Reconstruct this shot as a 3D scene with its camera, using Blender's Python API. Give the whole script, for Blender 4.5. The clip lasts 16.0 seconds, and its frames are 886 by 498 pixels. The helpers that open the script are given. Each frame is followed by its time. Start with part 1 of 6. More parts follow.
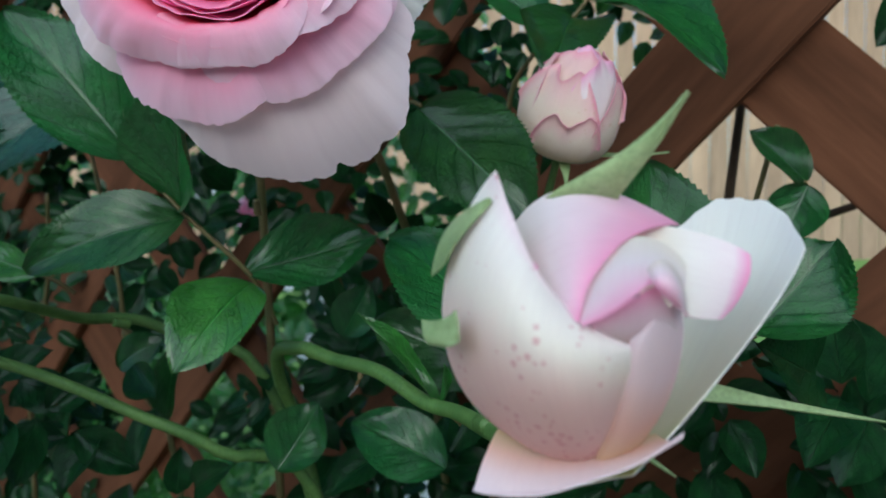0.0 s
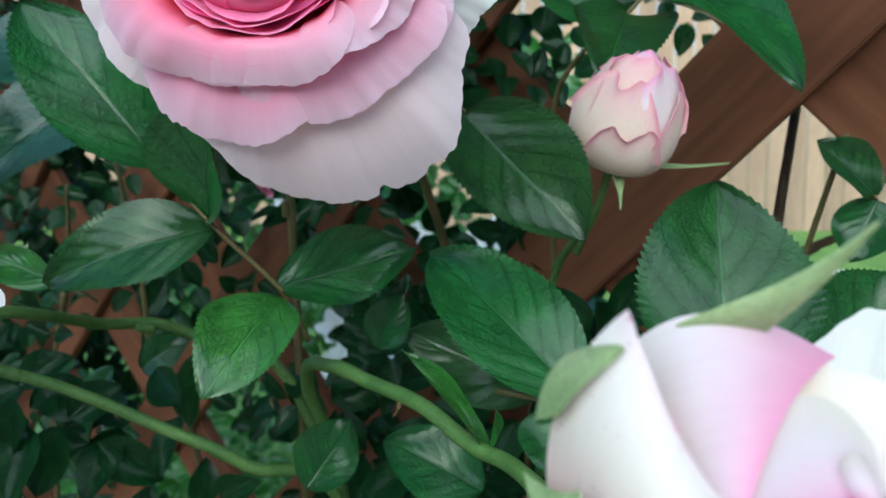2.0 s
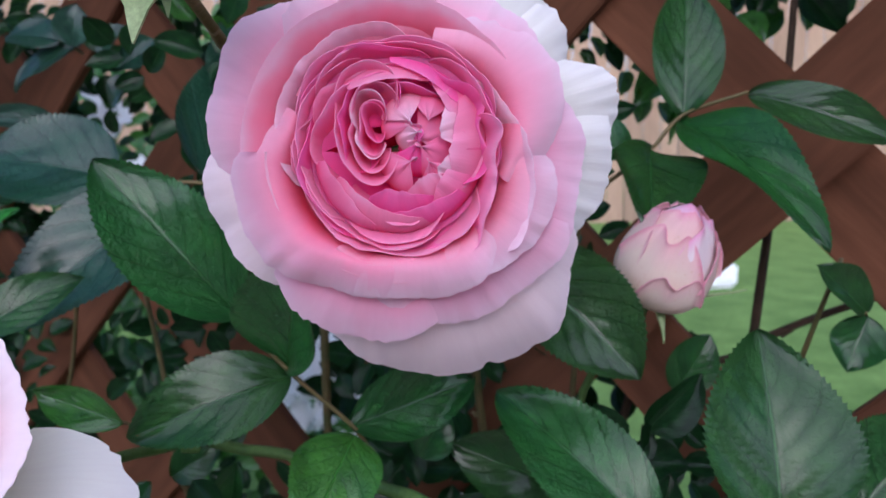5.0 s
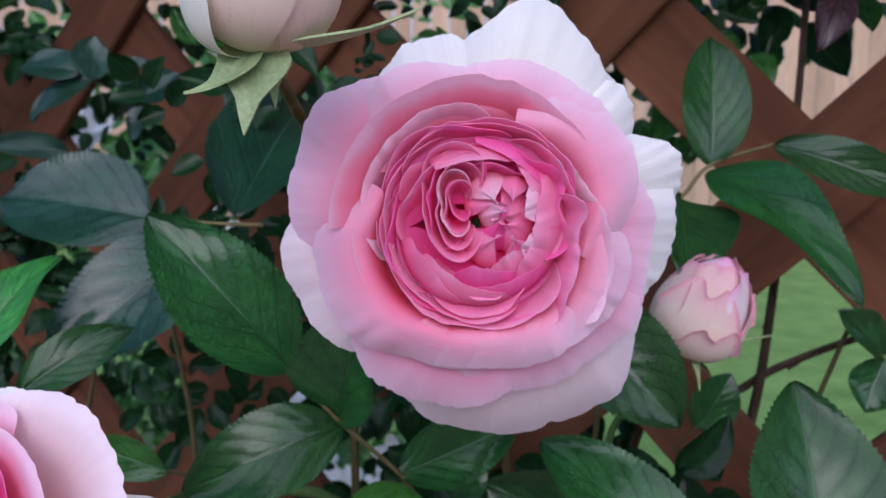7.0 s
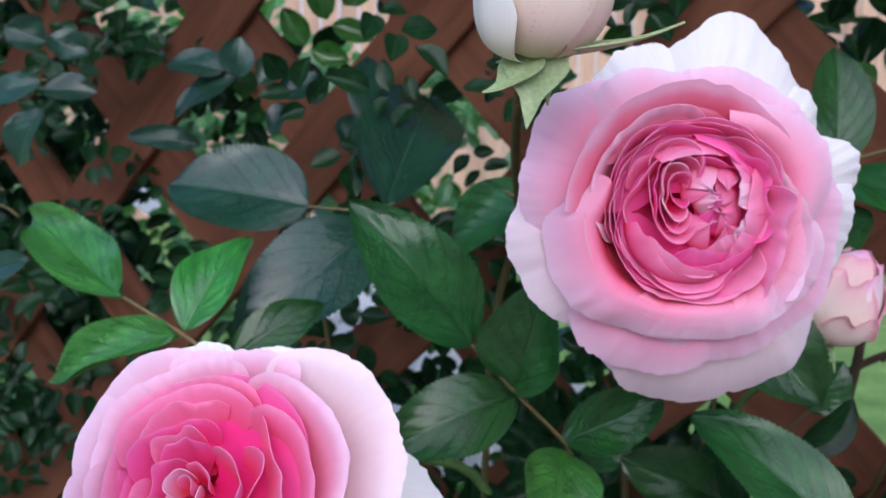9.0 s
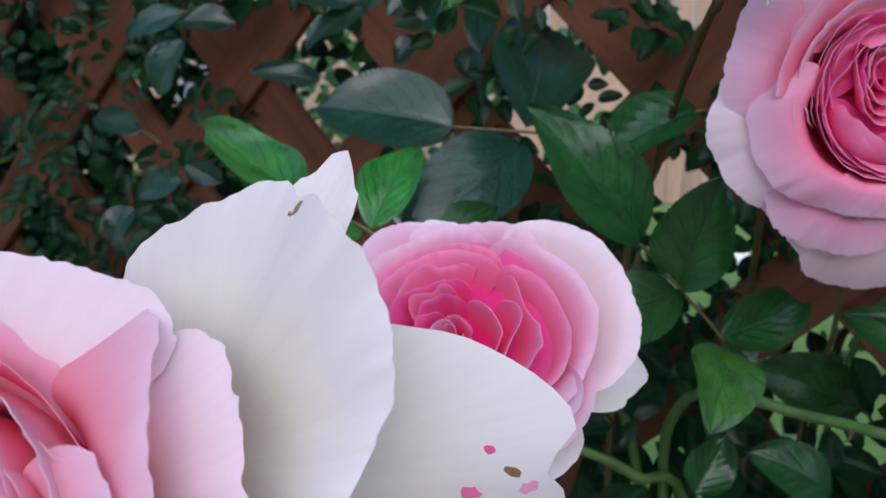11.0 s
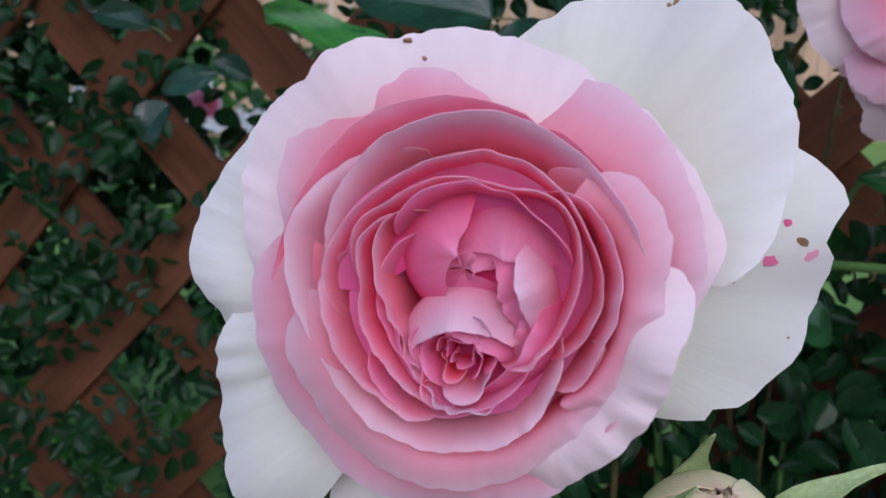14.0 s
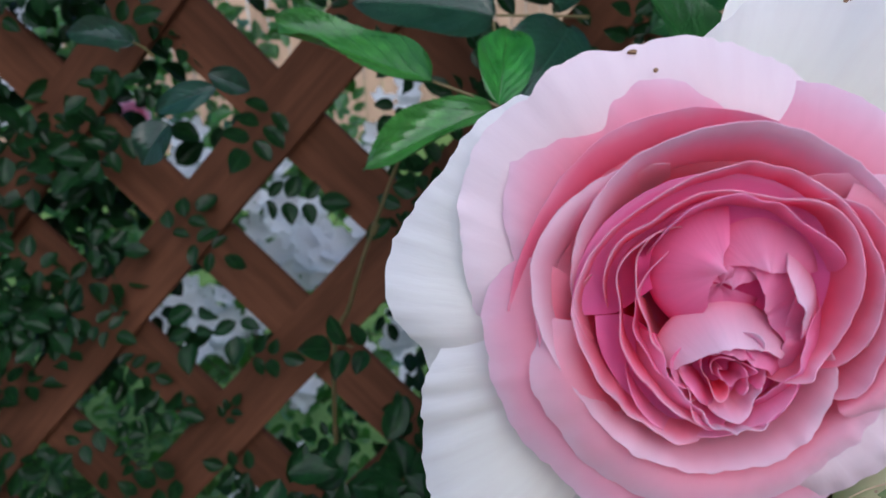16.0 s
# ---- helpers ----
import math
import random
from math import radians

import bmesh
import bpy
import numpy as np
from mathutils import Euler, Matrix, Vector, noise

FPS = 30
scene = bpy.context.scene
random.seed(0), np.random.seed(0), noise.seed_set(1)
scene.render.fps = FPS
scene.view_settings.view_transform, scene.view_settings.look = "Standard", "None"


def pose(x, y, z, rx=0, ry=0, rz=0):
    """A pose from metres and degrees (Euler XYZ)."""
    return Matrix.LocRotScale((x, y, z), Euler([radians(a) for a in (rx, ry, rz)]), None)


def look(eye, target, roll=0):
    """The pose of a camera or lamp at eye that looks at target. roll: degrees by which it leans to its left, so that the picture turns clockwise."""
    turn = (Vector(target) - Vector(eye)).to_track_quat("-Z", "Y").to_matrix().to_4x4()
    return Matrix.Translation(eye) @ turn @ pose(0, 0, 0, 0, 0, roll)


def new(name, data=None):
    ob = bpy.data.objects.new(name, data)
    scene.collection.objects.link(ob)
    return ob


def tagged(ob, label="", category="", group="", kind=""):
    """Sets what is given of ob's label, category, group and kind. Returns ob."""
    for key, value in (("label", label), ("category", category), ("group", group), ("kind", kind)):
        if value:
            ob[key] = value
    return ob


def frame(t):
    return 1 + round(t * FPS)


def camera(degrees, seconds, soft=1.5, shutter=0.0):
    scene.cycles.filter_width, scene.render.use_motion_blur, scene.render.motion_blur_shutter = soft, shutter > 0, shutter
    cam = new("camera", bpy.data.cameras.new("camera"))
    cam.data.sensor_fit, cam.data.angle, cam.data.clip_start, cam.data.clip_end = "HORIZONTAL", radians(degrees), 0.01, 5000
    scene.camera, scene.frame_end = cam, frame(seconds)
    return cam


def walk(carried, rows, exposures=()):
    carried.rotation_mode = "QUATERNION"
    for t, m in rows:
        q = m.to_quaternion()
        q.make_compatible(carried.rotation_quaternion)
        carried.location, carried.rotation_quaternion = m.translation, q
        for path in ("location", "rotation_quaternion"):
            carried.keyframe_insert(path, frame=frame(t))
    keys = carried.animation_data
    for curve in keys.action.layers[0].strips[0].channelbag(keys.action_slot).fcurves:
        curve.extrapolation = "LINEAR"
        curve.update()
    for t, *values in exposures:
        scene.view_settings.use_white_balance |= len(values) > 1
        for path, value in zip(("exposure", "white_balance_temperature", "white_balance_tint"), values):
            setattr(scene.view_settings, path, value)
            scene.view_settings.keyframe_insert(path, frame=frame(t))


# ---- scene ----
cam = camera(59.0, 16.0)
cam.data.dof.use_dof = True
cam.data.dof.focus_distance = 0.19
cam.data.dof.aperture_fstop = 24.0
PATH = [
    (0, (0.01970, 0.06218, 1.22325), (0.00231, 0.36083, 1.20082), -0.93),
    (0.5, (0.02741, 0.07470, 1.22166), (0.00846, 0.37300, 1.19605), -0.89),
    (1, (0.02956, 0.08513, 1.22761), (0.00847, 0.38294, 1.19813), -0.79),
    (1.5, (0.02159, 0.08516, 1.23703), (-0.00173, 0.38231, 1.20298), 0.06),
    (2, (0.00740, 0.08326, 1.24240), (-0.01556, 0.38017, 1.20604), -0.11),
    (2.5, (-0.00947, 0.07263, 1.25068), (-0.03021, 0.36942, 1.21216), 0.01),
    (3, (-0.02428, 0.06943, 1.26613), (-0.04220, 0.36658, 1.22900), 0.29),
    (3.5, (-0.03473, 0.06855, 1.27874), (-0.04815, 0.36595, 1.24166), 0.13),
    (4, (-0.03881, 0.05638, 1.28388), (-0.04508, 0.35385, 1.24548), -0.11),
    (4.5, (-0.05066, 0.06039, 1.29613), (-0.04318, 0.35751, 1.25535), -0.41),
    (5, (-0.05645, 0.06726, 1.30438), (-0.04206, 0.36433, 1.26512), -0.41),
    (7.5, (-0.10665, 0.06404, 1.32835), (-0.07833, 0.36009, 1.28889), 0.24),
    (8, (-0.12502, 0.05660, 1.32714), (-0.09811, 0.35285, 1.28827), 0.46),
    (8.5, (-0.14056, 0.05141, 1.32377), (-0.11489, 0.34769, 1.28431), 0.94),
    (9, (-0.16162, 0.03885, 1.32372), (-0.13885, 0.33544, 1.28473), 1.16),
    (9.5, (-0.18367, 0.02831, 1.31657), (-0.16694, 0.32519, 1.27680), 1.48),
    (9.7, (-0.19042, 0.02657, 1.31516), (-0.17580, 0.32350, 1.27497), 1.42),
    (11.8, (-0.26022, 0.01000, 1.27232), (-0.23951, 0.30476, 1.22047), 0.16),
    (12, (-0.26696, 0.00757, 1.26867), (-0.24378, 0.30231, 1.21780), -0.49),
    (12.5, (-0.28301, 0.00097, 1.26712), (-0.25039, 0.29485, 1.21639), -1.04),
    (13, (-0.29763, -0.00334, 1.26059), (-0.25565, 0.28843, 1.20485), -0.95),
    (13.5, (-0.32279, 0.00223, 1.25855), (-0.26704, 0.28913, 1.19088), -0.15),
    (14, (-0.34631, 0.00640, 1.25890), (-0.27786, 0.29056, 1.19130), 0.99),
    (14.5, (-0.35680, 0.00878, 1.25362), (-0.28402, 0.29284, 1.19026), -0.45),
    (15, (-0.36872, 0.00695, 1.25595), (-0.29972, 0.29175, 1.19171), -2.07),
    (15.5, (-0.38255, 0.02050, 1.25973), (-0.29890, 0.30026, 1.19093), -1.65),
    (16, (-0.40407, 0.03203, 1.26413), (-0.30527, 0.30639, 1.19369), -2.31),
]
walk(cam, [(t, look(eye, target, roll)) for t, eye, target, roll in PATH],
     exposures=[(0, 1.07, 5900, -6), (1.0, 1.01, 5900, -6), (1.5, 1.06, 5950, -6), (2.0, 1.47, 5900, -8), (2.5, 1.71, 5800, -8), (3.0, 1.51, 5800, 4), (3.5, 1.27, 5850, 13), (4.5, 1.17, 5850, 17), (5.0, 1.11, 5850, 20), (7.5, 1.01, 5850, 21), (8.0, 1.05, 5850, 21), (9.5, 1.33, 5950, 18), (11.8, 0.57, 6000, 17), (12.5, 0.53, 6000, 16), (13.5, 0.65, 6000, 16), (14.5, 0.83, 6000, 15), (16, 0.87, 6000, 14)])

# ---- light ----
world = bpy.data.worlds.new("overcast_sky")
scene.world = world
world.use_nodes = True
wn = world.node_tree.nodes
sky = wn.new("ShaderNodeTexSky")
sky.sky_type = "NISHITA"
sky.sun_disc = False
sky.sun_elevation = radians(28)
sky.sun_rotation = radians(186)
sky.air_density, sky.dust_density, sky.ozone_density = 1.0, 2.0, 4.0
world.node_tree.links.new(sky.outputs[0], wn["Background"].inputs[0])
wn["Background"].inputs[1].default_value = 0.10
sun_data = bpy.data.lights.new("sun", "SUN")
sun_data.energy, sun_data.angle, sun_data.color = 1.5, radians(110), (1.0, 0.98, 0.96)
sun = new("sun", sun_data)
sun.matrix_world = look((-0.3, -3.7, 3.05), (0, 0.3, 1.2))


# ---- materials ----
def nodes_of(name):
    m = bpy.data.materials.new(name)
    m.use_nodes = True
    t = m.node_tree
    return m, t.nodes, t.links, t.nodes["Principled BSDF"]


def ramp(n, stops):
    r = n.new("ShaderNodeValToRGB")
    e = r.color_ramp.elements
    while len(e) < len(stops):
        e.new(0.5)
    for el, (p, c) in zip(e, stops):
        el.position, el.color = p, (*c, 1)
    return r


def mixed(n, l, kind, fac, a, b):
    m = n.new("ShaderNodeMix")
    m.data_type, m.blend_type = "RGBA", kind
    for sock, v in ((m.inputs[0], fac), (m.inputs[6], a), (m.inputs[7], b)):
        if isinstance(v, (int, float)):
            sock.default_value = v
        elif isinstance(v, tuple):
            sock.default_value = (*v, 1)
        else:
            l.new(v, sock)
    return m.outputs[2]


def mapped(n, l, out, scale):
    mp = n.new("ShaderNodeMapping")
    mp.inputs["Scale"].default_value = scale
    l.new(out, mp.inputs[0])
    return mp.outputs[0]


def noise_tex(n, l, vec, scale, detail=4.0, rough=0.55):
    t = n.new("ShaderNodeTexNoise")
    t.inputs["Scale"].default_value, t.inputs["Detail"].default_value, t.inputs["Roughness"].default_value = scale, detail, rough
    l.new(vec, t.inputs["Vector"])
    return t


def bumped(n, l, b, height, strength, distance):
    bp = n.new("ShaderNodeBump")
    bp.inputs["Strength"].default_value, bp.inputs["Distance"].default_value = strength, distance
    l.new(height, bp.inputs["Height"])
    l.new(bp.outputs[0], b.inputs["Normal"])


def petal_material(name, stops, glow=0.35, freckle=None):
    """Petal skin: pigment runs from the claw to the rim, with fine veins along the petal."""
    m, n, l, b = nodes_of(name)
    uv = n.new("ShaderNodeUVMap").outputs[0]
    sep = n.new("ShaderNodeSeparateXYZ")
    l.new(uv, sep.inputs[0])
    tc = n.new("ShaderNodeTexCoord")
    cloud = noise_tex(n, l, tc.outputs["Object"], 70.0, 3.0)
    add = n.new("ShaderNodeMath")
    add.operation = "MULTIPLY_ADD"
    l.new(cloud.outputs[0], add.inputs[0])
    add.inputs[1].default_value = 0.16
    l.new(sep.outputs["Y"], add.inputs[2])
    sub = n.new("ShaderNodeMath")
    sub.operation = "SUBTRACT"
    l.new(add.outputs[0], sub.inputs[0])
    sub.inputs[1].default_value = 0.08
    r = ramp(n, stops)
    l.new(sub.outputs[0], r.inputs[0])
    info = n.new("ShaderNodeObjectInfo")
    hsv = n.new("ShaderNodeHueSaturation")
    vary = n.new("ShaderNodeMapRange")
    vary.inputs["To Min"].default_value, vary.inputs["To Max"].default_value = 0.98, 1.14
    l.new(info.outputs["Random"], vary.inputs[0])
    l.new(vary.outputs[0], hsv.inputs["Saturation"])
    l.new(r.outputs[0], hsv.inputs["Color"])
    vein = noise_tex(n, l, mapped(n, l, uv, (34, 3.0, 1)), 1.0, 5.0)
    vr = ramp(n, [(0.35, (0.93, 0.90, 0.92)), (0.65, (1, 1, 1))])
    l.new(vein.outputs[0], vr.inputs[0])
    col = mixed(n, l, "MULTIPLY", 0.35, hsv.outputs[0], vr.outputs[0])
    if freckle:
        vor = n.new("ShaderNodeTexVoronoi")
        vor.inputs["Scale"].default_value = 520.0
        l.new(tc.outputs["Object"], vor.inputs["Vector"])
        patch = noise_tex(n, l, tc.outputs["Object"], 75.0, 1.0)
        cut = n.new("ShaderNodeMath")
        cut.operation = "MULTIPLY_ADD"
        l.new(patch.outputs[0], cut.inputs[0])
        cut.inputs[1].default_value, cut.inputs[2].default_value = 1.1, -0.42
        less = n.new("ShaderNodeMath")
        less.operation = "LESS_THAN"
        l.new(vor.outputs["Distance"], less.inputs[0])
        l.new(cut.outputs[0], less.inputs[1])
        soft = n.new("ShaderNodeMath")
        soft.operation = "MULTIPLY"
        l.new(less.outputs[0], soft.inputs[0])
        soft.inputs[1].default_value = 0.45
        col = mixed(n, l, "MIX", soft.outputs[0], col, freckle)
    l.new(col, b.inputs["Base Color"])
    b.inputs["Roughness"].default_value = 0.62
    b.inputs["Specular IOR Level"].default_value = 0.10
    bumped(n, l, b, vein.outputs[0], 0.35, 0.0006)
    tr = n.new("ShaderNodeBsdfTranslucent")
    l.new(col, tr.inputs[0])
    ms = n.new("ShaderNodeMixShader")
    ms.inputs[0].default_value = glow
    l.new(b.outputs[0], ms.inputs[1])
    l.new(tr.outputs[0], ms.inputs[2])
    l.new(ms.outputs[0], n["Material Output"].inputs[0])
    return m


WHITE = petal_material("petal_ivory", [(0.0, (0.66, 0.72, 0.38)), (0.25, (0.84, 0.83, 0.66)), (0.7, (0.87, 0.86, 0.80)), (1.0, (0.88, 0.86, 0.85))], 0.32)
PALE = petal_material("petal_pale_pink", [(0.0, (0.86, 0.70, 0.46)), (0.3, (0.93, 0.66, 0.58)), (0.6, (0.94, 0.77, 0.78)), (1.0, (0.94, 0.82, 0.86))], 0.38)
BLUSH = petal_material("petal_blush", [(0.0, (0.96, 0.17, 0.19)), (0.30, (0.97, 0.22, 0.32)), (0.50, (0.96, 0.41, 0.56)), (0.80, (0.96, 0.60, 0.74)), (1.0, (0.95, 0.76, 0.86))], 0.5)
SHELLPINK = petal_material("petal_shell_pink", [(0.0, (0.96, 0.20, 0.20)), (0.32, (0.98, 0.23, 0.32)), (0.58, (0.97, 0.42, 0.53)), (0.86, (0.96, 0.60, 0.71)), (1.0, (0.95, 0.77, 0.85))], 0.58)
# Low stops: claw pigment, deepened with the red shade between crowded petals.
ROSE = petal_material("petal_rose", [(0.0, (0.92, 0.06, 0.10)), (0.46, (0.97, 0.11, 0.20)), (0.74, (0.98, 0.25, 0.38)), (0.92, (0.98, 0.44, 0.58)), (1.0, (0.97, 0.68, 0.79))], 0.6)
PINK = petal_material("petal_pink", [(0.0, (0.97, 0.08, 0.20)), (0.40, (0.98, 0.17, 0.36)), (0.70, (0.97, 0.33, 0.57)), (0.92, (0.98, 0.44, 0.66)), (1.0, (0.98, 0.56, 0.75))], 0.58)
DEEP = petal_material("petal_deep_pink", [(0.0, (0.98, 0.13, 0.34)), (0.45, (0.98, 0.18, 0.47)), (0.80, (0.98, 0.27, 0.59)), (0.96, (0.98, 0.35, 0.66)), (1.0, (0.98, 0.46, 0.74))], 0.58)
CREAM = petal_material("petal_cream", [(0.0, (0.95, 0.70, 0.66)), (0.35, (0.96, 0.77, 0.73)), (0.65, (0.96, 0.91, 0.84)), (0.92, (0.96, 0.92, 0.89)), (1.0, (0.96, 0.84, 0.87))], 0.5, (0.62, 0.18, 0.26))
BUDTOP = petal_material("petal_bud_top", [(0.0, (0.94, 0.88, 0.80)), (0.40, (0.97, 0.88, 0.90)), (0.68, (0.96, 0.76, 0.84)), (0.90, (0.96, 0.60, 0.76)), (1.0, (0.95, 0.52, 0.72))], 0.5)
BUDPINK = petal_material("petal_bud_pink", [(0.0, (0.90, 0.84, 0.68)), (0.5, (0.96, 0.90, 0.87)), (0.86, (0.96, 0.85, 0.87)), (0.96, (0.95, 0.62, 0.78)), (1.0, (0.95, 0.50, 0.71))], 0.4)
IVORYPINK = petal_material("petal_ivory_pink", [(0.0, (0.66, 0.70, 0.36)), (0.35, (0.88, 0.66, 0.58)), (0.8, (0.90, 0.82, 0.68)), (1.0, (0.91, 0.78, 0.72))], 0.3)
CREAMPLAIN = petal_material("petal_plain_cream", [(0.0, (0.70, 0.72, 0.42)), (0.35, (0.86, 0.70, 0.58)), (0.72, (0.90, 0.76, 0.66)), (0.92, (0.90, 0.62, 0.62)), (1.0, (0.88, 0.44, 0.55))], 0.3, (0.75, 0.50, 0.36))
PEARL = petal_material("blossom_white", [(0.0, (0.86, 0.88, 0.80)), (1.0, (0.90, 0.90, 0.92))], 0.2)
GREENBUD = petal_material("petal_green_bud", [(0.0, (0.40, 0.52, 0.20)), (0.5, (0.60, 0.68, 0.36)), (0.9, (0.76, 0.72, 0.48)), (1.0, (0.80, 0.62, 0.50))], 0.2, (0.5, 0.2, 0.2))


def leaf_material(name, dark, light, rough, gloss=0.5):
    """Rose leaf: pale midrib and side veins with quilted relief between them."""
    m, n, l, b = nodes_of(name)
    uv = n.new("ShaderNodeUVMap").outputs[0]
    sep = n.new("ShaderNodeSeparateXYZ")
    l.new(uv, sep.inputs[0])
    tc = n.new("ShaderNodeTexCoord")
    info = n.new("ShaderNodeObjectInfo")

    def calc(op, a, c=0.0, d=0.0):
        k = n.new("ShaderNodeMath")
        k.operation = op
        for s, v in zip(k.inputs, (a, c, d)):
            if isinstance(v, (int, float)):
                s.default_value = v
            else:
                l.new(v, s)
        return k.outputs[0]

    side = calc("ABSOLUTE", calc("SUBTRACT", sep.outputs["X"], 0.5))
    run = calc("MULTIPLY_ADD", side, -0.75, sep.outputs["Y"])
    wob = noise_tex(n, l, tc.outputs["Object"], 60.0, 2.0)
    run = calc("MULTIPLY_ADD", wob.outputs[0], 0.05, run)
    wave = calc("ABSOLUTE", calc("SUBTRACT", calc("FRACT", calc("MULTIPLY", run, 6.5)), 0.5))
    vein = calc("SUBTRACT", 1.0, calc("SMOOTH_MIN", 1.0, calc("MULTIPLY", wave, 13.0), 0.1))
    rib = calc("SUBTRACT", 1.0, calc("MINIMUM", 1.0, calc("MULTIPLY", side, 55.0)))
    blot = noise_tex(n, l, mapped(n, l, uv, (3, 4, 1)), 1.0, 2.0)
    r = ramp(n, [(0.3, dark), (0.72, light)])
    l.new(blot.outputs[0], r.inputs[0])
    hsv = n.new("ShaderNodeHueSaturation")
    for sock, lo, hi in (("Hue", 0.485, 0.515), ("Value", 0.75, 1.3)):
        mr = n.new("ShaderNodeMapRange")
        mr.inputs["To Min"].default_value, mr.inputs["To Max"].default_value = lo, hi
        l.new(info.outputs["Random"], mr.inputs[0])
        l.new(mr.outputs[0], hsv.inputs[sock])
    l.new(r.outputs[0], hsv.inputs["Color"])
    pale = tuple(min(1, c * 2.4 + 0.03) for c in light)
    col = mixed(n, l, "MIX", calc("MULTIPLY", vein, 0.13), hsv.outputs[0], pale)
    col = mixed(n, l, "MIX", calc("MULTIPLY", rib, 0.7), col, pale)
    l.new(col, b.inputs["Base Color"])
    quilt = noise_tex(n, l, mapped(n, l, uv, (20, 28, 1)), 1.0, 3.0, 0.6)
    fine = calc("MULTIPLY_ADD", quilt.outputs[0], 1.5, calc("MULTIPLY", noise_tex(n, l, mapped(n, l, uv, (70, 100, 1)), 1.0, 2.0).outputs[0], 0.12))
    height = calc("MULTIPLY_ADD", fine, 0.35, calc("MULTIPLY_ADD", vein, -0.2, calc("MULTIPLY", rib, -0.5)))
    bumped(n, l, b, height, 1.0, 0.0030)
    b.inputs["Coat Weight"].default_value = gloss * 1.7
    b.inputs["Coat Roughness"].default_value = 0.2
    rr = ramp(n, [(0.3, (rough - 0.1,) * 3), (0.7, (rough + 0.12,) * 3)])
    l.new(blot.outputs[0], rr.inputs[0])
    l.new(rr.outputs[0], b.inputs["Roughness"])
    b.inputs["Specular IOR Level"].default_value = gloss * 0.5
    tr = n.new("ShaderNodeBsdfTranslucent")
    l.new(col, tr.inputs[0])
    ms = n.new("ShaderNodeMixShader")
    ms.inputs[0].default_value = 0.10
    l.new(b.outputs[0], ms.inputs[1])
    l.new(tr.outputs[0], ms.inputs[2])
    l.new(ms.outputs[0], n["Material Output"].inputs[0])
    return m


LEAF = leaf_material("leaf_dark_green", (0.008, 0.056, 0.009), (0.019, 0.108, 0.017), 0.42, 0.34)
LEAF_BLUE = leaf_material("leaf_blue_green", (0.005, 0.036, 0.018), (0.012, 0.066, 0.032), 0.38, 0.42)
# Darker copy of the leaf green; the shade inside the bush is in its colour.
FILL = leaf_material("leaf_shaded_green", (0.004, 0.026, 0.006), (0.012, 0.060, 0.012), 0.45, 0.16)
LEAF_RED = leaf_material("leaf_maroon", (0.020, 0.006, 0.008), (0.055, 0.014, 0.015), 0.35, 0.3)
LEAF_FRESH = leaf_material("leaf_fresh_green", (0.020, 0.12, 0.012), (0.05, 0.24, 0.028), 0.34)


def plain_material(name, dark, light, rough, scale, bump=0.3, dist=0.001, stretch=(1, 1, 1), spec=0.4):
    m, n, l, b = nodes_of(name)
    tc = n.new("ShaderNodeTexCoord")
    vec = mapped(n, l, tc.outputs["Object"], stretch)
    big = noise_tex(n, l, vec, scale, 5.0)
    small = noise_tex(n, l, vec, scale * 9, 5.0)
    r = ramp(n, [(0.3, dark), (0.7, light)])
    l.new(big.outputs[0], r.inputs[0])
    r2 = ramp(n, [(0.3, (0.72, 0.72, 0.72)), (0.7, (1.15, 1.15, 1.15))])
    l.new(small.outputs[0], r2.inputs[0])
    col = mixed(n, l, "MULTIPLY", 0.8, r.outputs[0], r2.outputs[0])
    info = n.new("ShaderNodeObjectInfo")
    hsv = n.new("ShaderNodeHueSaturation")
    mr = n.new("ShaderNodeMapRange")
    mr.inputs["To Min"].default_value, mr.inputs["To Max"].default_value = 0.85, 1.15
    l.new(info.outputs["Random"], mr.inputs[0])
    l.new(mr.outputs[0], hsv.inputs["Value"])
    l.new(col, hsv.inputs["Color"])
    l.new(hsv.outputs[0], b.inputs["Base Color"])
    b.inputs["Roughness"].default_value = rough
    b.inputs["Specular IOR Level"].default_value = spec
    bumped(n, l, b, small.outputs[0], bump, dist)
    return m


WOOD = plain_material("red_brown_stained_wood", (0.062, 0.025, 0.013), (0.150, 0.060, 0.031), 0.85, 14.0, 0.5, 0.0015, (0.12, 1, 1), 0.1)
STEM = plain_material("green_cane", (0.05, 0.12, 0.025), (0.11, 0.20, 0.05), 0.5, 60.0)
RACHIS = plain_material("red_green_leaf_stalk", (0.07, 0.075, 0.02), (0.15, 0.10, 0.04), 0.5, 80.0)
TWIG = plain_material("brown_twig", (0.03, 0.018, 0.010), (0.08, 0.045, 0.025), 0.8, 60.0)
DRY = plain_material("dry_brown_petal", (0.20, 0.11, 0.05), (0.38, 0.24, 0.13), 0.8, 200.0)
SEPAL = plain_material("sepal_green", (0.20, 0.29, 0.11), (0.36, 0.44, 0.22), 0.6, 90.0, 0.3, 0.0004)
GRASS = plain_material("mown_grass", (0.09, 0.19, 0.035), (0.18, 0.32, 0.075), 0.9, 3.0, 0.6, 0.01)
PAVING = plain_material("beige_paving", (0.46, 0.34, 0.26), (0.62, 0.48, 0.38), 0.85, 2.0, 0.3, 0.003)
BOARD = plain_material("tan_fence_board", (0.27, 0.175, 0.12), (0.39, 0.265, 0.185), 0.8, 3.0, 0.3, 0.002, (1, 1, 0.1))
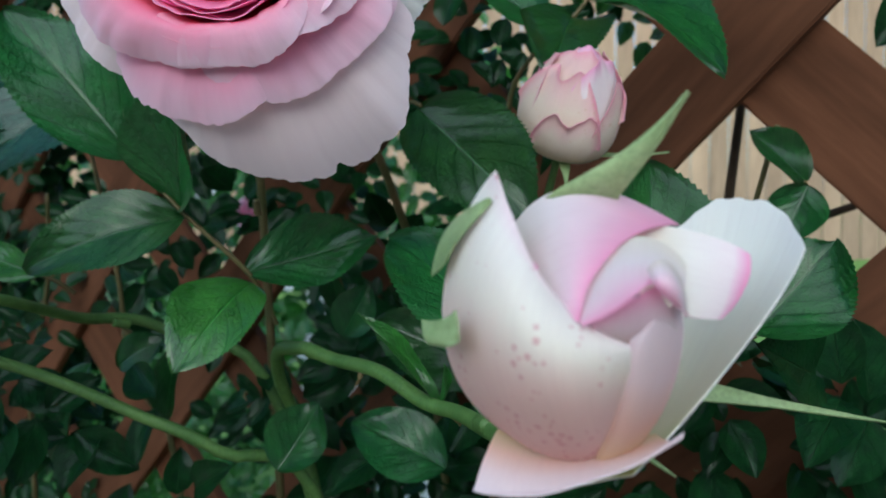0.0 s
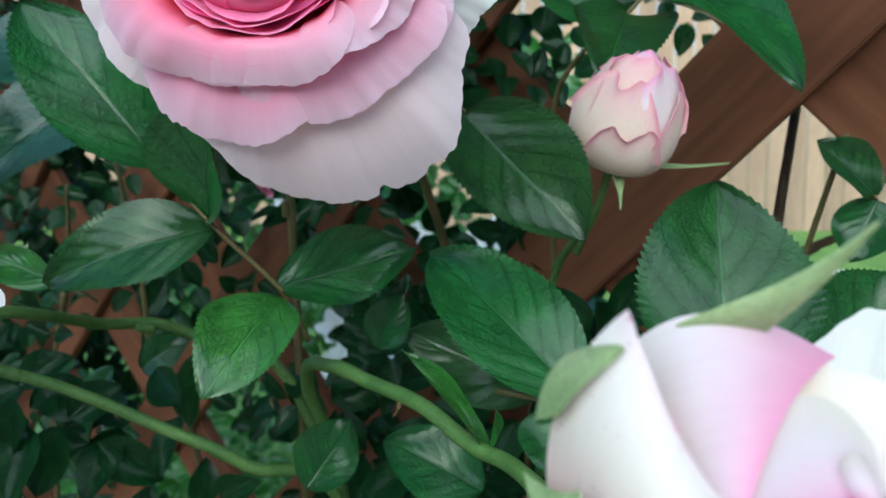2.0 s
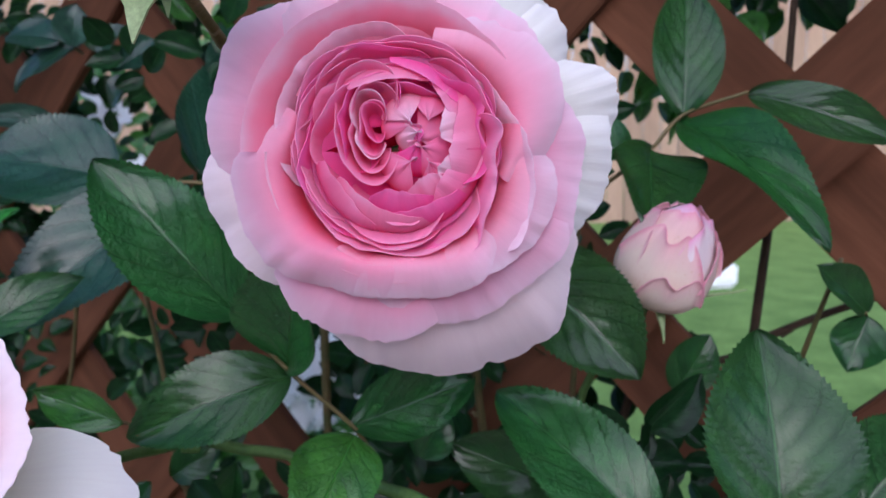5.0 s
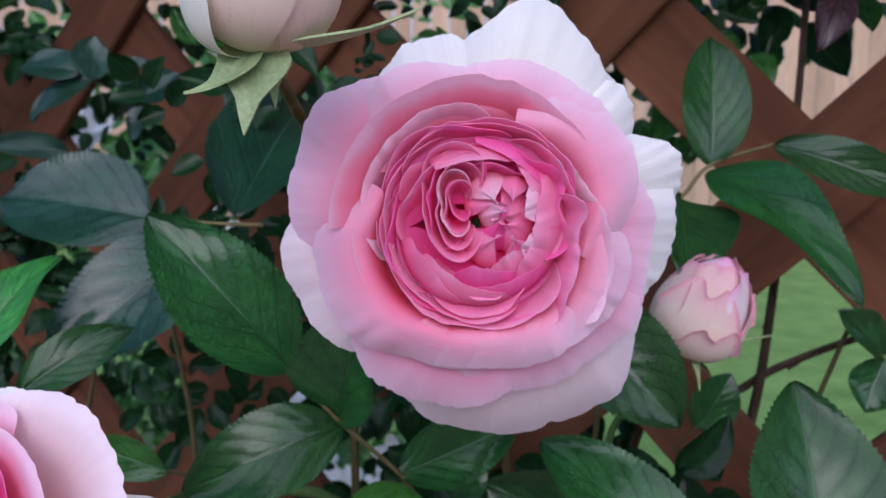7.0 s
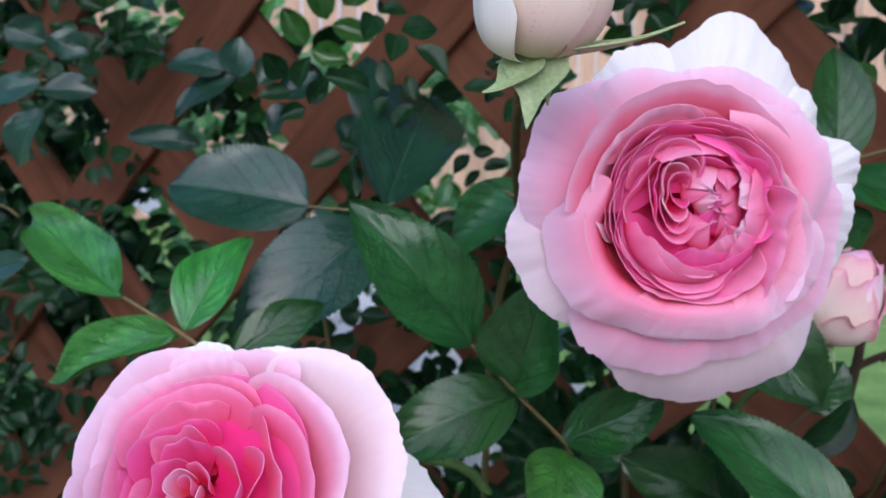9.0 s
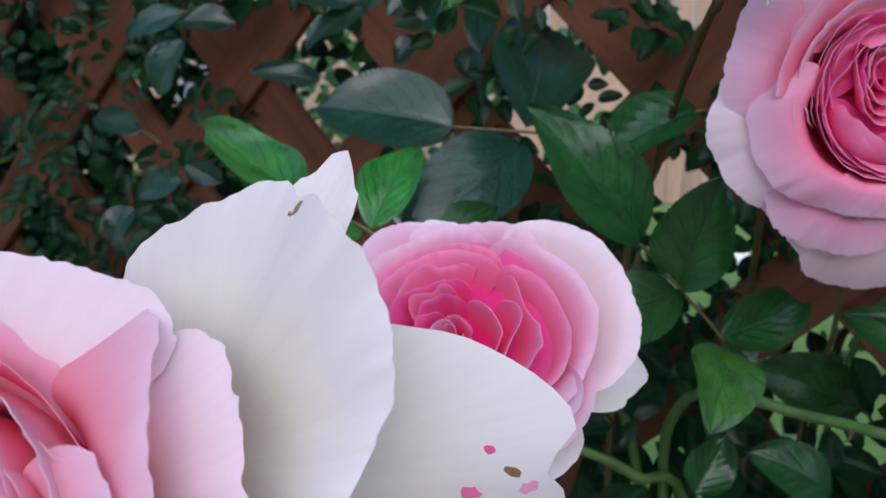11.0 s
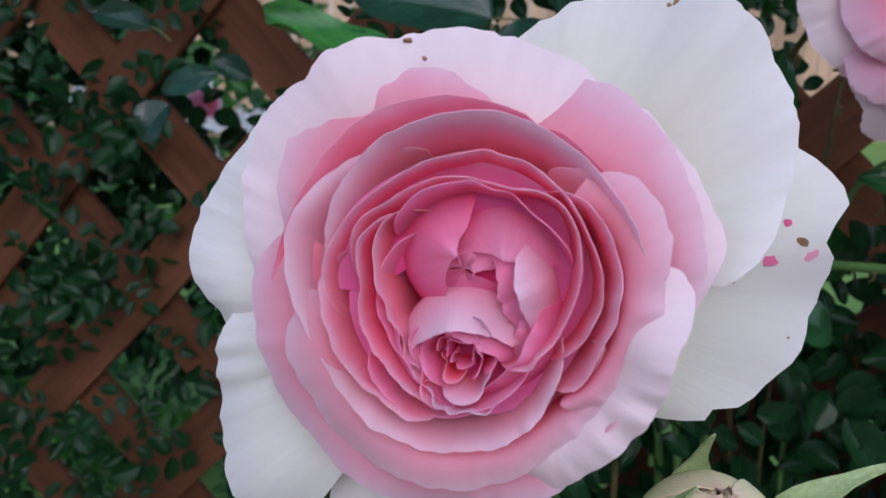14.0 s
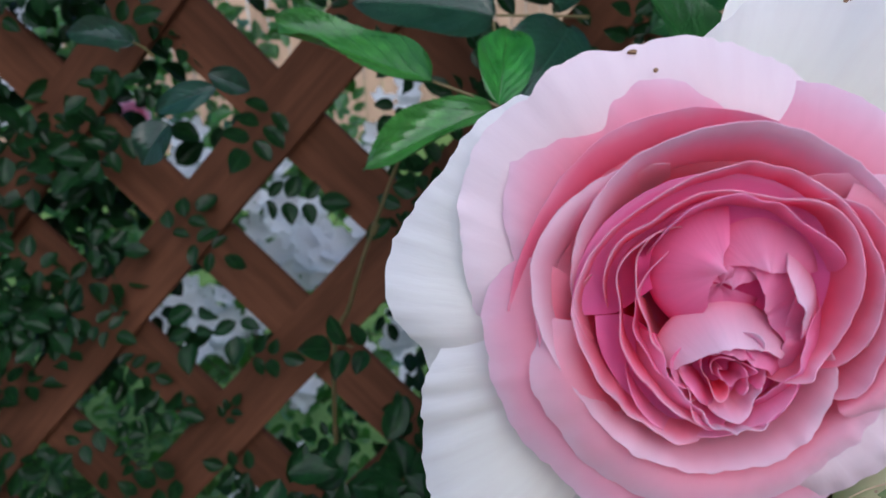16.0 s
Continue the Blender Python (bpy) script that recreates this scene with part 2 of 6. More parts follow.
PLASTER = plain_material("pale_plaster", (0.58, 0.55, 0.51), (0.70, 0.67, 0.63), 0.9, 2.0, 0.3, 0.003)
WHITEPLASTIC = plain_material("white_paint", (0.72, 0.74, 0.76), (0.82, 0.83, 0.85), 0.4, 5.0, 0.05, 0.001)


# ---- mesh helpers ----
def empty_thing(name, label, category, group="", at=(0, 0, 0)):
    e = new(name)
    e.empty_display_size = 0.01
    e.location = at
    return tagged(e, label, category, group)


def mesh_object(name, verts, faces, material, parent=None, uvs=None, smooth=True, label=""):
    me = bpy.data.meshes.new(name)
    me.from_pydata([tuple(v) for v in verts], [], faces)
    if uvs is not None:
        lay = me.uv_layers.new(name="UVMap")
        idx = np.empty(len(me.loops), dtype=np.int32)
        me.loops.foreach_get("vertex_index", idx)
        lay.data.foreach_set("uv", np.asarray(uvs, dtype=np.float32)[idx].ravel())
    if smooth:
        me.polygons.foreach_set("use_smooth", [True] * len(me.polygons))
    me.materials.append(material)
    me.update()
    ob = new(name, me)
    if parent:
        ob.parent = parent
        ob.matrix_parent_inverse = parent.matrix_basis.inverted()
    if label:
        ob["label"] = label
    return ob


def sheet(grid, thick):
    """A closed thin sheet from a grid of points (rows x columns x 3)."""
    g = np.asarray(grid)
    du, dv = np.gradient(g, axis=1), np.gradient(g, axis=0)
    nrm = np.cross(du, dv)
    nrm /= np.maximum(np.linalg.norm(nrm, axis=2, keepdims=True), 1e-9)
    r, c = g.shape[:2]
    verts = np.concatenate([(g + nrm * thick / 2).reshape(-1, 3), (g - nrm * thick / 2).reshape(-1, 3)])
    k = r * c
    faces = []
    for i in range(r - 1):
        for j in range(c - 1):
            a, b2, d, e = i * c + j, i * c + j + 1, (i + 1) * c + j + 1, (i + 1) * c + j
            faces += [(a, b2, d, e), (a + k, e + k, d + k, b2 + k)]
    ring = [j for j in range(c)] + [i * c + c - 1 for i in range(1, r)] + [(r - 1) * c + j for j in range(c - 2, -1, -1)] + [i * c for i in range(r - 2, 0, -1)]
    for i, p in enumerate(ring):
        q = ring[(i + 1) % len(ring)]
        faces.append((p, p + k, q + k, q))
    return verts, faces


def crisp_rim(me, k, uv=None):
    """Keeps the cut edge of a thin sheet sharp; its first k corners are the upper face's."""
    pairs = np.empty(len(me.edges) * 2, dtype=np.int32)
    me.edges.foreach_get("vertices", pairs)
    pairs = pairs.reshape(-1, 2)
    rim = [p for p in me.polygons if min(p.vertices) < k <= max(p.vertices)]
    keys = {e for p in rim for e in p.edge_keys if (e[0] < k) == (e[1] < k)}
    mark = me.attributes.new("sharp_edge", "BOOLEAN", "EDGE")
    mark.data.foreach_set("value", [(min(a, b), max(a, b)) in keys for a, b in pairs.tolist()])
    if uv:
        lay = me.uv_layers[0].data
        for p in rim:
            for i in p.loop_indices:
                lay[i].uv = uv
    me.update()


def frame_matrix(centre, axis, up=(0, 0, 1), turn=0.0):
    z = Vector(axis).normalized()
    x = Vector(up).cross(z).normalized()
    y = z.cross(x)
    m = Matrix((x, y, z)).transposed().to_4x4()
    m.translation = centre
    return m @ Matrix.Rotation(radians(turn), 4, "Z")


def tube(name, points, r0, r1, material, parent=None, label="", sides=8, step=6):
    """A tapered round stem through the points."""
    pts = [Vector(p) for p in points]
    path = []
    for i in range(len(pts) - 1):
        p0, p1, p2, p3 = pts[max(i - 1, 0)], pts[i], pts[i + 1], pts[min(i + 2, len(pts) - 1)]
        for k in range(step):
            t = k / step
            path.append(0.5 * (2 * p1 + (p2 - p0) * t + (2 * p0 - 5 * p1 + 4 * p2 - p3) * t * t + (3 * p1 - p0 - 3 * p2 + p3) * t ** 3))
    path.append(pts[-1])
    verts, faces = [], []
    for i, p in enumerate(path):
        d = (path[min(i + 1, len(path) - 1)] - path[max(i - 1, 0)]).normalized()
        a = d.cross(Vector((0.31, 0.22, 0.92))).normalized()
        b = d.cross(a)
        r = r0 + (r1 - r0) * i / (len(path) - 1)
        for s in range(sides):
            w = 2 * math.pi * s / sides
            verts.append(p + r * (math.cos(w) * a + math.sin(w) * b))
    n = len(path)
    for i in range(n - 1):
        for s in range(sides):
            t = (s + 1) % sides
            faces.append((i * sides + s, i * sides + t, (i + 1) * sides + t, (i + 1) * sides + s))
    faces.append(tuple(range(sides - 1, -1, -1)))
    faces.append(tuple((n - 1) * sides + s for s in range(sides)))
    return mesh_object(name, verts, faces, material, parent, label=label)


# ---- petals ----
def petal(parent, m, phi, w, prof, material, ruffle=0.0, drop=0.28, notch=0.0, off=(0, 0), seed=0, rows=16, cols=37, thick=0.16, roll=0.0, skew=None, waist=0.3, label="", sharp=2.6, name="petal", rag=1.5, lift=0.0):
    """One petal. phi, w: where it stands round the axis and its half width, degrees. prof: four handles (radius, height) in mm
    from claw to rim. ruffle: waves of the rim, mm. roll: how far the rim turns out and down, mm."""
    rng = random.Random(seed * 977 + int(phi * 7) + int(w * 13) + int(prof[3][0] * 31))
    ph, k1, k2 = rng.uniform(0, 6.3), rng.uniform(3, 5), rng.uniform(7, 11)
    lean = rng.uniform(-0.06, 0.06)
    skew = rng.uniform(0.02, 0.10) if skew is None else skew
    nick = rag * np.array([rng.gauss(0, 0.003) - (0.02 if rng.random() < 0.03 else 0.0) for _ in range(cols)])[None, :]
    k3, k4 = rng.uniform(14, 19), rng.uniform(23, 31)
    a = np.linspace(-1, 1, cols)[None, :]
    s = np.linspace(0, 1, rows)[:, None]
    top = 1 - drop * np.abs(a) ** sharp + (lean + lift) * a + rag * 0.015 * np.sin(k1 * a + ph) + rag * 0.012 * np.sin(k2 * a + 2 * ph) + rag * 0.004 * np.sin(k3 * a + ph) + 0.003 * np.sin(k4 * a - ph) + nick - notch * np.exp(-((a - 0.15) / 0.10) ** 2)
    t = s * top
    q = 1 - t
    (r0, z0), (r1, z1), (r2, z2), (r3, z3) = prof
    rho = q ** 3 * r0 + 3 * q * q * t * r1 + 3 * q * t * t * r2 + t ** 3 * r3
    z = q ** 3 * z0 + 3 * q * q * t * z1 + 3 * q * t * t * z2 + t ** 3 * z3
    edge = np.clip((t - 0.72) / 0.28, 0, 1.3) ** 2
    rho = rho + roll * 0.6 * edge
    z = z - roll * edge
    rho = rho * (1 + skew * a * t) + 0.022 * r3 * np.sin(2.4 * a + ph) * np.sin(3.2 * t + 2 * ph)
    wave = np.sin(k1 * 1.3 * a + ph) * 0.6 + np.sin(k2 * a + ph * 1.7) * 0.4
    rho = rho + ruffle * wave * t ** 2 * 0.9
    z = z + ruffle * (1.2 * np.sin(k1 * a * 1.2 + ph * 2) + 0.35 * np.sin(k2 * 1.3 * a - ph)) * t ** 3 + (0.15 + 0.18 * ruffle) * (np.sin(k3 * a - ph) + 0.6 * np.sin(k4 * a + 2 * ph)) * np.clip(t - 0.6, 0, 1) ** 1.5
    wide = waist + (1 - waist) * np.sin(np.pi / 2 * np.minimum(1, t * 1.5))
    # a little cupping: the sides stand in from the circle of the middle
    ang = np.radians(phi + w * a * wide)
    x = rho * np.cos(ang) + off[0]
    y = rho * np.sin(ang) + off[1]
    grid = np.stack(np.broadcast_arrays(x, y, z), -1) * 0.001
    verts, faces = sheet(grid, thick * 0.001)
    uv = np.stack(np.broadcast_arrays((a + 1) / 2 + 0 * s, t), -1).reshape(-1, 2)
    ob = mesh_object(name, verts, faces, material, None, np.concatenate([uv, uv]), True, label)
    crisp_rim(ob.data, len(uv), (0.5, 0.97))
    ob.parent = parent
    return ob


def spaced(values, a):
    """A smooth curve through evenly spaced values, read at a in -1..1."""
    v = np.atleast_1d(np.asarray(values, dtype=float))
    if len(v) == 1:
        return np.full_like(a, v[0])
    p = np.concatenate([[2 * v[0] - v[1]], v, [2 * v[-1] - v[-2]]])
    x = (a + 1) / 2 * (len(v) - 1)
    i = np.clip(np.floor(x).astype(int), 0, len(v) - 2)
    t = x - i
    p0, p1, p2, p3 = p[i], p[i + 1], p[i + 2], p[i + 3]
    return 0.5 * (2 * p1 + (p2 - p0) * t + (2 * p0 - 5 * p1 + 4 * p2 - p3) * t * t + (3 * p1 - p0 - 3 * p2 + p3) * t ** 3)


def bowl(parent, mat, lo, hi, radii, height, floor=-28.0, open_=0.5, lip=1.2, ruffle=0.5, drop=0.4, sharp=9.0, off=(0, 0), base=3.0, seed=0, rows=20, cols=61, thick=0.2, waist=0.55, rag=1.0, label="", dent=(), crown=None):
    """A broad rose petal from lo to hi degrees round the axis. radii: rim radii from one side to the other, mm. open_: 0 stands
    upright as in a cup, 1 lies flat and spread. lip: how far the rim turns over outwards, mm. crown: the
    height over which the blade arches before it spreads. dent: (place -1..1, depth) of notches."""
    rng = random.Random(seed * 7919 + int(lo * 3) + int(hi * 5))
    ph = [rng.uniform(0, 6.3) for _ in range(6)]
    a = np.linspace(-1, 1, cols)
    edge_r, edge_z = spaced(radii, a)[None, :], spaced(height, a)[None, :]
    arc = radians(hi - lo) * float(np.mean(radii))
    f1, f2, f3 = 6.3 * arc / 34.0 / 2, 6.3 * arc / 13.0 / 2, 6.3 * arc / 5.0 / 2
    jag = rag * (0.0045 * np.sin(f2 * a + ph[0]) + 0.0035 * np.sin(f3 * a + ph[1]) + 0.002 * np.sin(2.3 * f3 * a + ph[2]))
    jag += rag * np.array([-0.012 * rng.random() if rng.random() < 0.06 else rng.gauss(0, 0.0012) for _ in range(cols)])
    for at, depth in dent:
        jag -= depth * np.exp(-((a - at) / 0.035) ** 2)
    top = (1 - drop * np.abs(a) ** sharp + jag)[None, :]
    s = np.linspace(0, 1, rows)[:, None] ** 0.85
    t = s * top
    q = 1 - t
    k1, k2 = 0.80 - 0.28 * open_, 0.95 - 0.25 * open_
    r1, r2 = edge_r * k1, edge_r * k2
    z1 = floor + 0 * edge_r
    z2 = floor + (edge_z - floor) * (0.42 + 0.62 * open_)
    if crown is not None:
        r1, r2 = base * 1.05 + 0.10 * edge_r, edge_r * 0.72
        z1, z2 = crown - 0.5 + 0 * edge_r, crown + 1.8 + 0.15 * (edge_z - crown)
    rho = q ** 3 * base + 3 * q * q * t * r1 + 3 * q * t * t * r2 + t ** 3 * edge_r
    z = q ** 3 * floor + 3 * q * q * t * z1 + 3 * q * t * t * z2 + t ** 3 * edge_z
    a = a[None, :]
    fold = np.clip((t - 0.80) / 0.20, 0, 1.2)
    uneven = 0.75 + 0.45 * np.sin(f1 * 0.8 * a + ph[3])
    rho = rho + lip * 0.35 * uneven * fold ** 2
    z = z + lip * uneven * (0.55 * fold - 1.25 * fold ** 2.2)
    wave = np.sin(f1 * a + ph[4]) + 0.5 * np.sin(f2 * a + ph[5] + 2.2 * np.sin(f1 * a)) * (0.6 + 0.6 * np.sin(0.7 * f1 * a + ph[0]))
    rho = rho + ruffle * 0.75 * wave * t ** 2.5
    z = z + 1.3 * ruffle * (np.sin(f1 * a + ph[1] + 1) + 0.5 * np.sin(f2 * a + ph[2] + 2.0 * np.sin(f1 * a)) * (0.6 + 0.6 * np.sin(0.8 * f1 * a + ph[3]))) * t ** 3 + 0.30 * ruffle * np.sin(f3 * a + ph[0]) * np.clip((t - 0.7) * 3.3, 0, 1) ** 2
    # broad dimples across the blade
    rho = rho + 0.010 * edge_r * np.sin(3.1 * a + ph[0]) * np.sin(4.2 * t + ph[3])
    wide = waist + (1 - waist) * np.sin(np.pi / 2 * np.minimum(1, t * 1.35))
    mid, half = (lo + hi) / 2, (hi - lo) / 2
    ang = np.radians(mid + half * a * wide)
    grid = np.stack(np.broadcast_arrays(rho * np.cos(ang) + off[0], rho * np.sin(ang) + off[1], z), -1) * 0.001
    verts, faces = sheet(grid, thick * 0.001)
    uv = np.stack(np.broadcast_arrays((a + 1) / 2 + 0 * s, t), -1).reshape(-1, 2)
    ob = mesh_object("petal", verts, faces, mat, None, np.concatenate([uv, uv]), True, label)
    crisp_rim(ob.data, len(uv), (0.5, 0.97))
    ob.parent = parent
    return ob


def blade(parent, mat, handles, seed=0, ruffle=0.2, lip=0.0, thick=0.3, rows=22, cols=41, label="", name="petal"):
    """A petal bent over a net of four by four handles, claw first, in mm. lip: how far the rim turns over."""
    rng = random.Random(seed * 31 + 5)
    ph = [rng.uniform(0, 6.3) for _ in range(5)]
    u, v = np.linspace(0, 1, cols)[None, :], np.linspace(0, 1, rows)[:, None]
    jag = 0.010 * np.sin(17 * u + ph[0]) + 0.007 * np.sin(41 * u + ph[1])
    t = v * (1 + ruffle * jag)
    weights = lambda x: ((1 - x) ** 3, 3 * x * (1 - x) ** 2, 3 * x * x * (1 - x), x ** 3)
    p = sum(a[..., None] * b[..., None] * np.array(handles[i][j]) for i, a in enumerate(weights(t)) for j, b in enumerate(weights(u)))
    du, dv = np.gradient(p, axis=1), np.gradient(p, axis=0)
    nrm = np.cross(du, dv)
    nrm /= np.linalg.norm(nrm, axis=2, keepdims=True) + 1e-9
    wave = ruffle * (np.sin(6 * u + ph[2]) * v ** 3 + 0.5 * np.sin(15 * u + ph[3]) * v ** 5) + 0.25 * np.sin(5 * u + ph[4]) * np.sin(4 * v + ph[0])
    p = p + nrm * (wave - lip * np.clip((v - 0.82) / 0.18, 0, 1) ** 2 * (1 + 0.4 * np.sin(7 * u + ph[1])))[..., None]
    verts, faces = sheet(p * 0.001, thick * 0.001)
    uv = np.stack(np.broadcast_arrays(u, v), -1).reshape(-1, 2)
    ob = mesh_object(name, verts, faces, mat, None, np.concatenate([uv, uv]), True, label)
    crisp_rim(ob.data, len(uv), (0.5, 0.97))
    ob.parent = parent
    return ob


def wrap(parent, mat, lo, hi, cuts, k=1.0, lip=0.4, ruffle=0.3, waist=0.65, seed=0, rows=24, cols=49, thick=0.3, full=((1.5, 0.0), (27.0, -4.0), (26.5, 42.0), (0.6, 53.0)), open_=0.0, label=""):
    """A petal closed round a bud from lo to hi degrees. cuts: how far it reaches along the bud's curve, from one side to the
    other. open_: how far its upper part stands off, mm."""
    rng = random.Random(seed * 131 + int(lo))
    ph = [rng.uniform(0, 6.3) for _ in range(4)]
    a = np.linspace(-1, 1, cols)[None, :]
    cut = spaced(cuts, a[0])[None, :] + 0.004 * np.sin(9 * a + ph[0]) + 0.003 * np.sin(23 * a + ph[1]) + 0.0015 * np.sin(51 * a + ph[2])
    cut = np.minimum(cut, 1.0) * (1 - 0.10 * np.abs(a) ** 14)
    s = np.linspace(0, 1, rows)[:, None] ** 0.9
    t = s * cut
    q = 1 - t
    p = np.array(full) * k
    rho = q ** 3 * p[0, 0] + 3 * q * q * t * p[1, 0] + 3 * q * t * t * p[2, 0] + t ** 3 * p[3, 0]
    z = q ** 3 * p[0, 1] + 3 * q * q * t * p[1, 1] + 3 * q * t * t * p[2, 1] + t ** 3 * p[3, 1]
    fold = np.clip((s - 0.86) / 0.14, 0, 1)
    rho = rho + open_ * s ** 4 + lip * (0.9 * fold ** 2) + 0.25 * np.sin(2.3 * a + ph[3]) * s * (1 - s)
    z = z - lip * 0.7 * fold ** 2.5 + ruffle * (np.sin(5 * a + ph[0]) + 0.5 * np.sin(13 * a + ph[2])) * s ** 6 * 0.6
    rho = rho + ruffle * 0.5 * np.sin(6 * a + ph[1]) * s ** 5
    wide = waist + (1 - waist) * np.sin(np.pi / 2 * np.minimum(1, t * 1.6))
    ang = np.radians((lo + hi) / 2 + (hi - lo) / 2 * a * wide)
    grid = np.stack(np.broadcast_arrays(rho * np.cos(ang), rho * np.sin(ang), z), -1) * 0.001
    verts, faces = sheet(grid, thick * 0.001)
    uv = np.stack(np.broadcast_arrays((a + 1) / 2 + 0 * s, s + 0 * a), -1).reshape(-1, 2)
    ob = mesh_object("petal", verts, faces, mat, None, np.concatenate([uv, uv]), True, label)
    crisp_rim(ob.data, len(uv), (0.5, 0.97))
    ob.parent = parent
    return ob


def sepal(parent, m, phi, length, width, lift, curl, base=(4, 0), label="", seed=0):
    """A narrow tapering green sepal that leaves the base of the flower."""
    rows, cols = 12, 5
    s = np.linspace(0, 1, rows)[:, None]
    a = np.linspace(-1, 1, cols)[None, :]
    half = width / 2 * (0.55 + 0.45 * np.sin(np.pi * np.minimum(1, s * 1.6))) * (1 - s ** 1.6) + 0.15
    l1, l2 = radians(lift), radians(lift + curl)
    ang = l1 + (l2 - l1) * s
    step = length / (rows - 1)
    rad = base[0] + np.concatenate([[[0]], np.cumsum(np.cos(ang[1:]) * step, 0)])
    z = base[1] + np.concatenate([[[0]], np.cumsum(np.sin(ang[1:]) * step, 0)])
    y = a * half
    zz = z + 0.25 * np.abs(a) * half
    c, n = math.cos(radians(phi)), math.sin(radians(phi))
    x0, y0 = np.broadcast_arrays(rad + 0 * a, y)
    grid = np.stack([x0 * c - y0 * n, x0 * n + y0 * c, zz + 0 * a], -1) * 0.001
    verts, faces = sheet(grid, 0.0006)
    ob = mesh_object("sepal", verts, faces, SEPAL, None, None, True, label)
    crisp_rim(ob.data, len(verts) // 2)
    ob.parent = parent
    return ob


def flower(name, label, category, m, group=""):
    e = empty_thing(name, label, category, group)
    e.matrix_basis = m
    return e


def cup(r, h, floor=-26.0, steep=0.55):
    """Handles for a petal that rises to radius r and height h."""
    return ((2.0, floor), (r * 0.75, floor), (r * (1 - 0.12 * steep), floor + (h - floor) * 0.45), (r, h))


def spread(r, h, floor=-30.0):
    return ((2.0, floor), (r * 0.62, floor - 1), (r * 0.66, h + 1), (r, h))


# ---- structure: ground and garden behind ----
def slab(name, lo, hi, material, parent=None, bevel=0.0, label=""):
    bm = bmesh.new()
    bmesh.ops.create_cube(bm, size=1.0)
    for v in bm.verts:
        v.co = Vector([(lo[i] + hi[i]) / 2 + v.co[i] * (hi[i] - lo[i]) for i in range(3)])
    if bevel:
        bmesh.ops.bevel(bm, geom=bm.edges[:], offset=bevel, segments=2, affect="EDGES")
    me = bpy.data.meshes.new(name)
    bm.to_mesh(me)
    bm.free()
    me.materials.append(material)
    ob = new(name, me)
    if parent:
        ob.parent = parent
    if label:
        ob["label"] = label
    return ob


ground = slab("ground", (-60, -60, -0.3), (60, 60, 0.0), GRASS)
tagged(ground, "short green lawn stretching behind the lattice", "lawn", kind="structure")
path_slab = slab("pavement", (-9, -4.0, 0.0), (9, 0.25, 0.03), PAVING)
tagged(path_slab, "beige paving in front of the lattice", "pavement", kind="structure")

# Unseen wall added to cut low sky reflections and bounce light forward.
wall_south = slab("wall_south", (-9, -4.2, 0.0), (9, -4.0, 2.4), PLASTER, None, 0.01)
tagged(wall_south, "plain pale wall, unseen, added to block low sky light", "wall", kind="structure")
house_wall = empty_thing("house_wall", "tall tan wall of upright boards across the lawn", "wall")
for i in range(120):
    x = -18 + i * 0.3
    b = slab("board", (x + 0.008, 13.0, 0.0), (x + 0.292, 13.03, 5.6 + 0.02 * math.sin(i * 1.7)), BOARD, house_wall, 0.004)
tagged(house_wall, kind="structure")
trough = slab("planter_trough", (2.25, 6.9, 0.0), (2.95, 7.15, 0.24), WHITEPLASTIC, None, 0.04)
tagged(trough, "low white planter trough standing on the lawn", "planter")

# ---- lattice ----
LA, LB = 0.570, -0.60          # plane y = LA + LB * x
LDIR = Vector((1, LB, 0)).normalized()
LNRM = Vector((-LB, 1, 0)).normalized()
lattice = empty_thing("lattice_fence", "red-brown stained wooden diagonal lattice behind the roses", "fence")
lattice.matrix_basis = Matrix((LDIR, LNRM, (0, 0, 1))).transposed().to_4x4()
lattice.location = (0, LA, 0)
Q1, Q2, W, TH = 0.218, 0.200, 0.054, 0.009
S0, S1, Z0, Z1 = -1.5, 1.1, 0.15, 2.05


def slat(sign, c, y0, seed):
    """A slat along z - sign * s = c, cut off square to its run at the panel's edge."""
    rng = random.Random(seed)
    pts = []
    for s in (S0, S1):
        z = c + sign * s
        if Z0 <= z <= Z1:
            pts.append((s, z))
    for z in (Z0, Z1):
        s = sign * (z - c)
        if S0 < s < S1:
            pts.append((s, z))
    if len(pts) < 2:
        return
    (sa, za), (sb, zb) = sorted(pts)[0], sorted(pts)[-1]
    length = math.hypot(sb - sa, zb - za)
    if length < 0.1:
        return
    ob = slab("slat", (-length / 2, -TH / 2, -W / 2), (length / 2, TH / 2, W / 2), WOOD, None, 0.0012)
    ob.parent = lattice
    ob.matrix_basis = Matrix.Translation(((sa + sb) / 2, y0, (za + zb) / 2)) @ Matrix.Rotation(-sign * math.pi / 4 + rng.uniform(-0.006, 0.006), 4, "Y")


for i in range(-22, 22):
    slat(1, 1.129 + i * Q1, -TH * 0.52, i)
    slat(-1, 1.480 + i * Q2, TH * 0.52, i + 100)


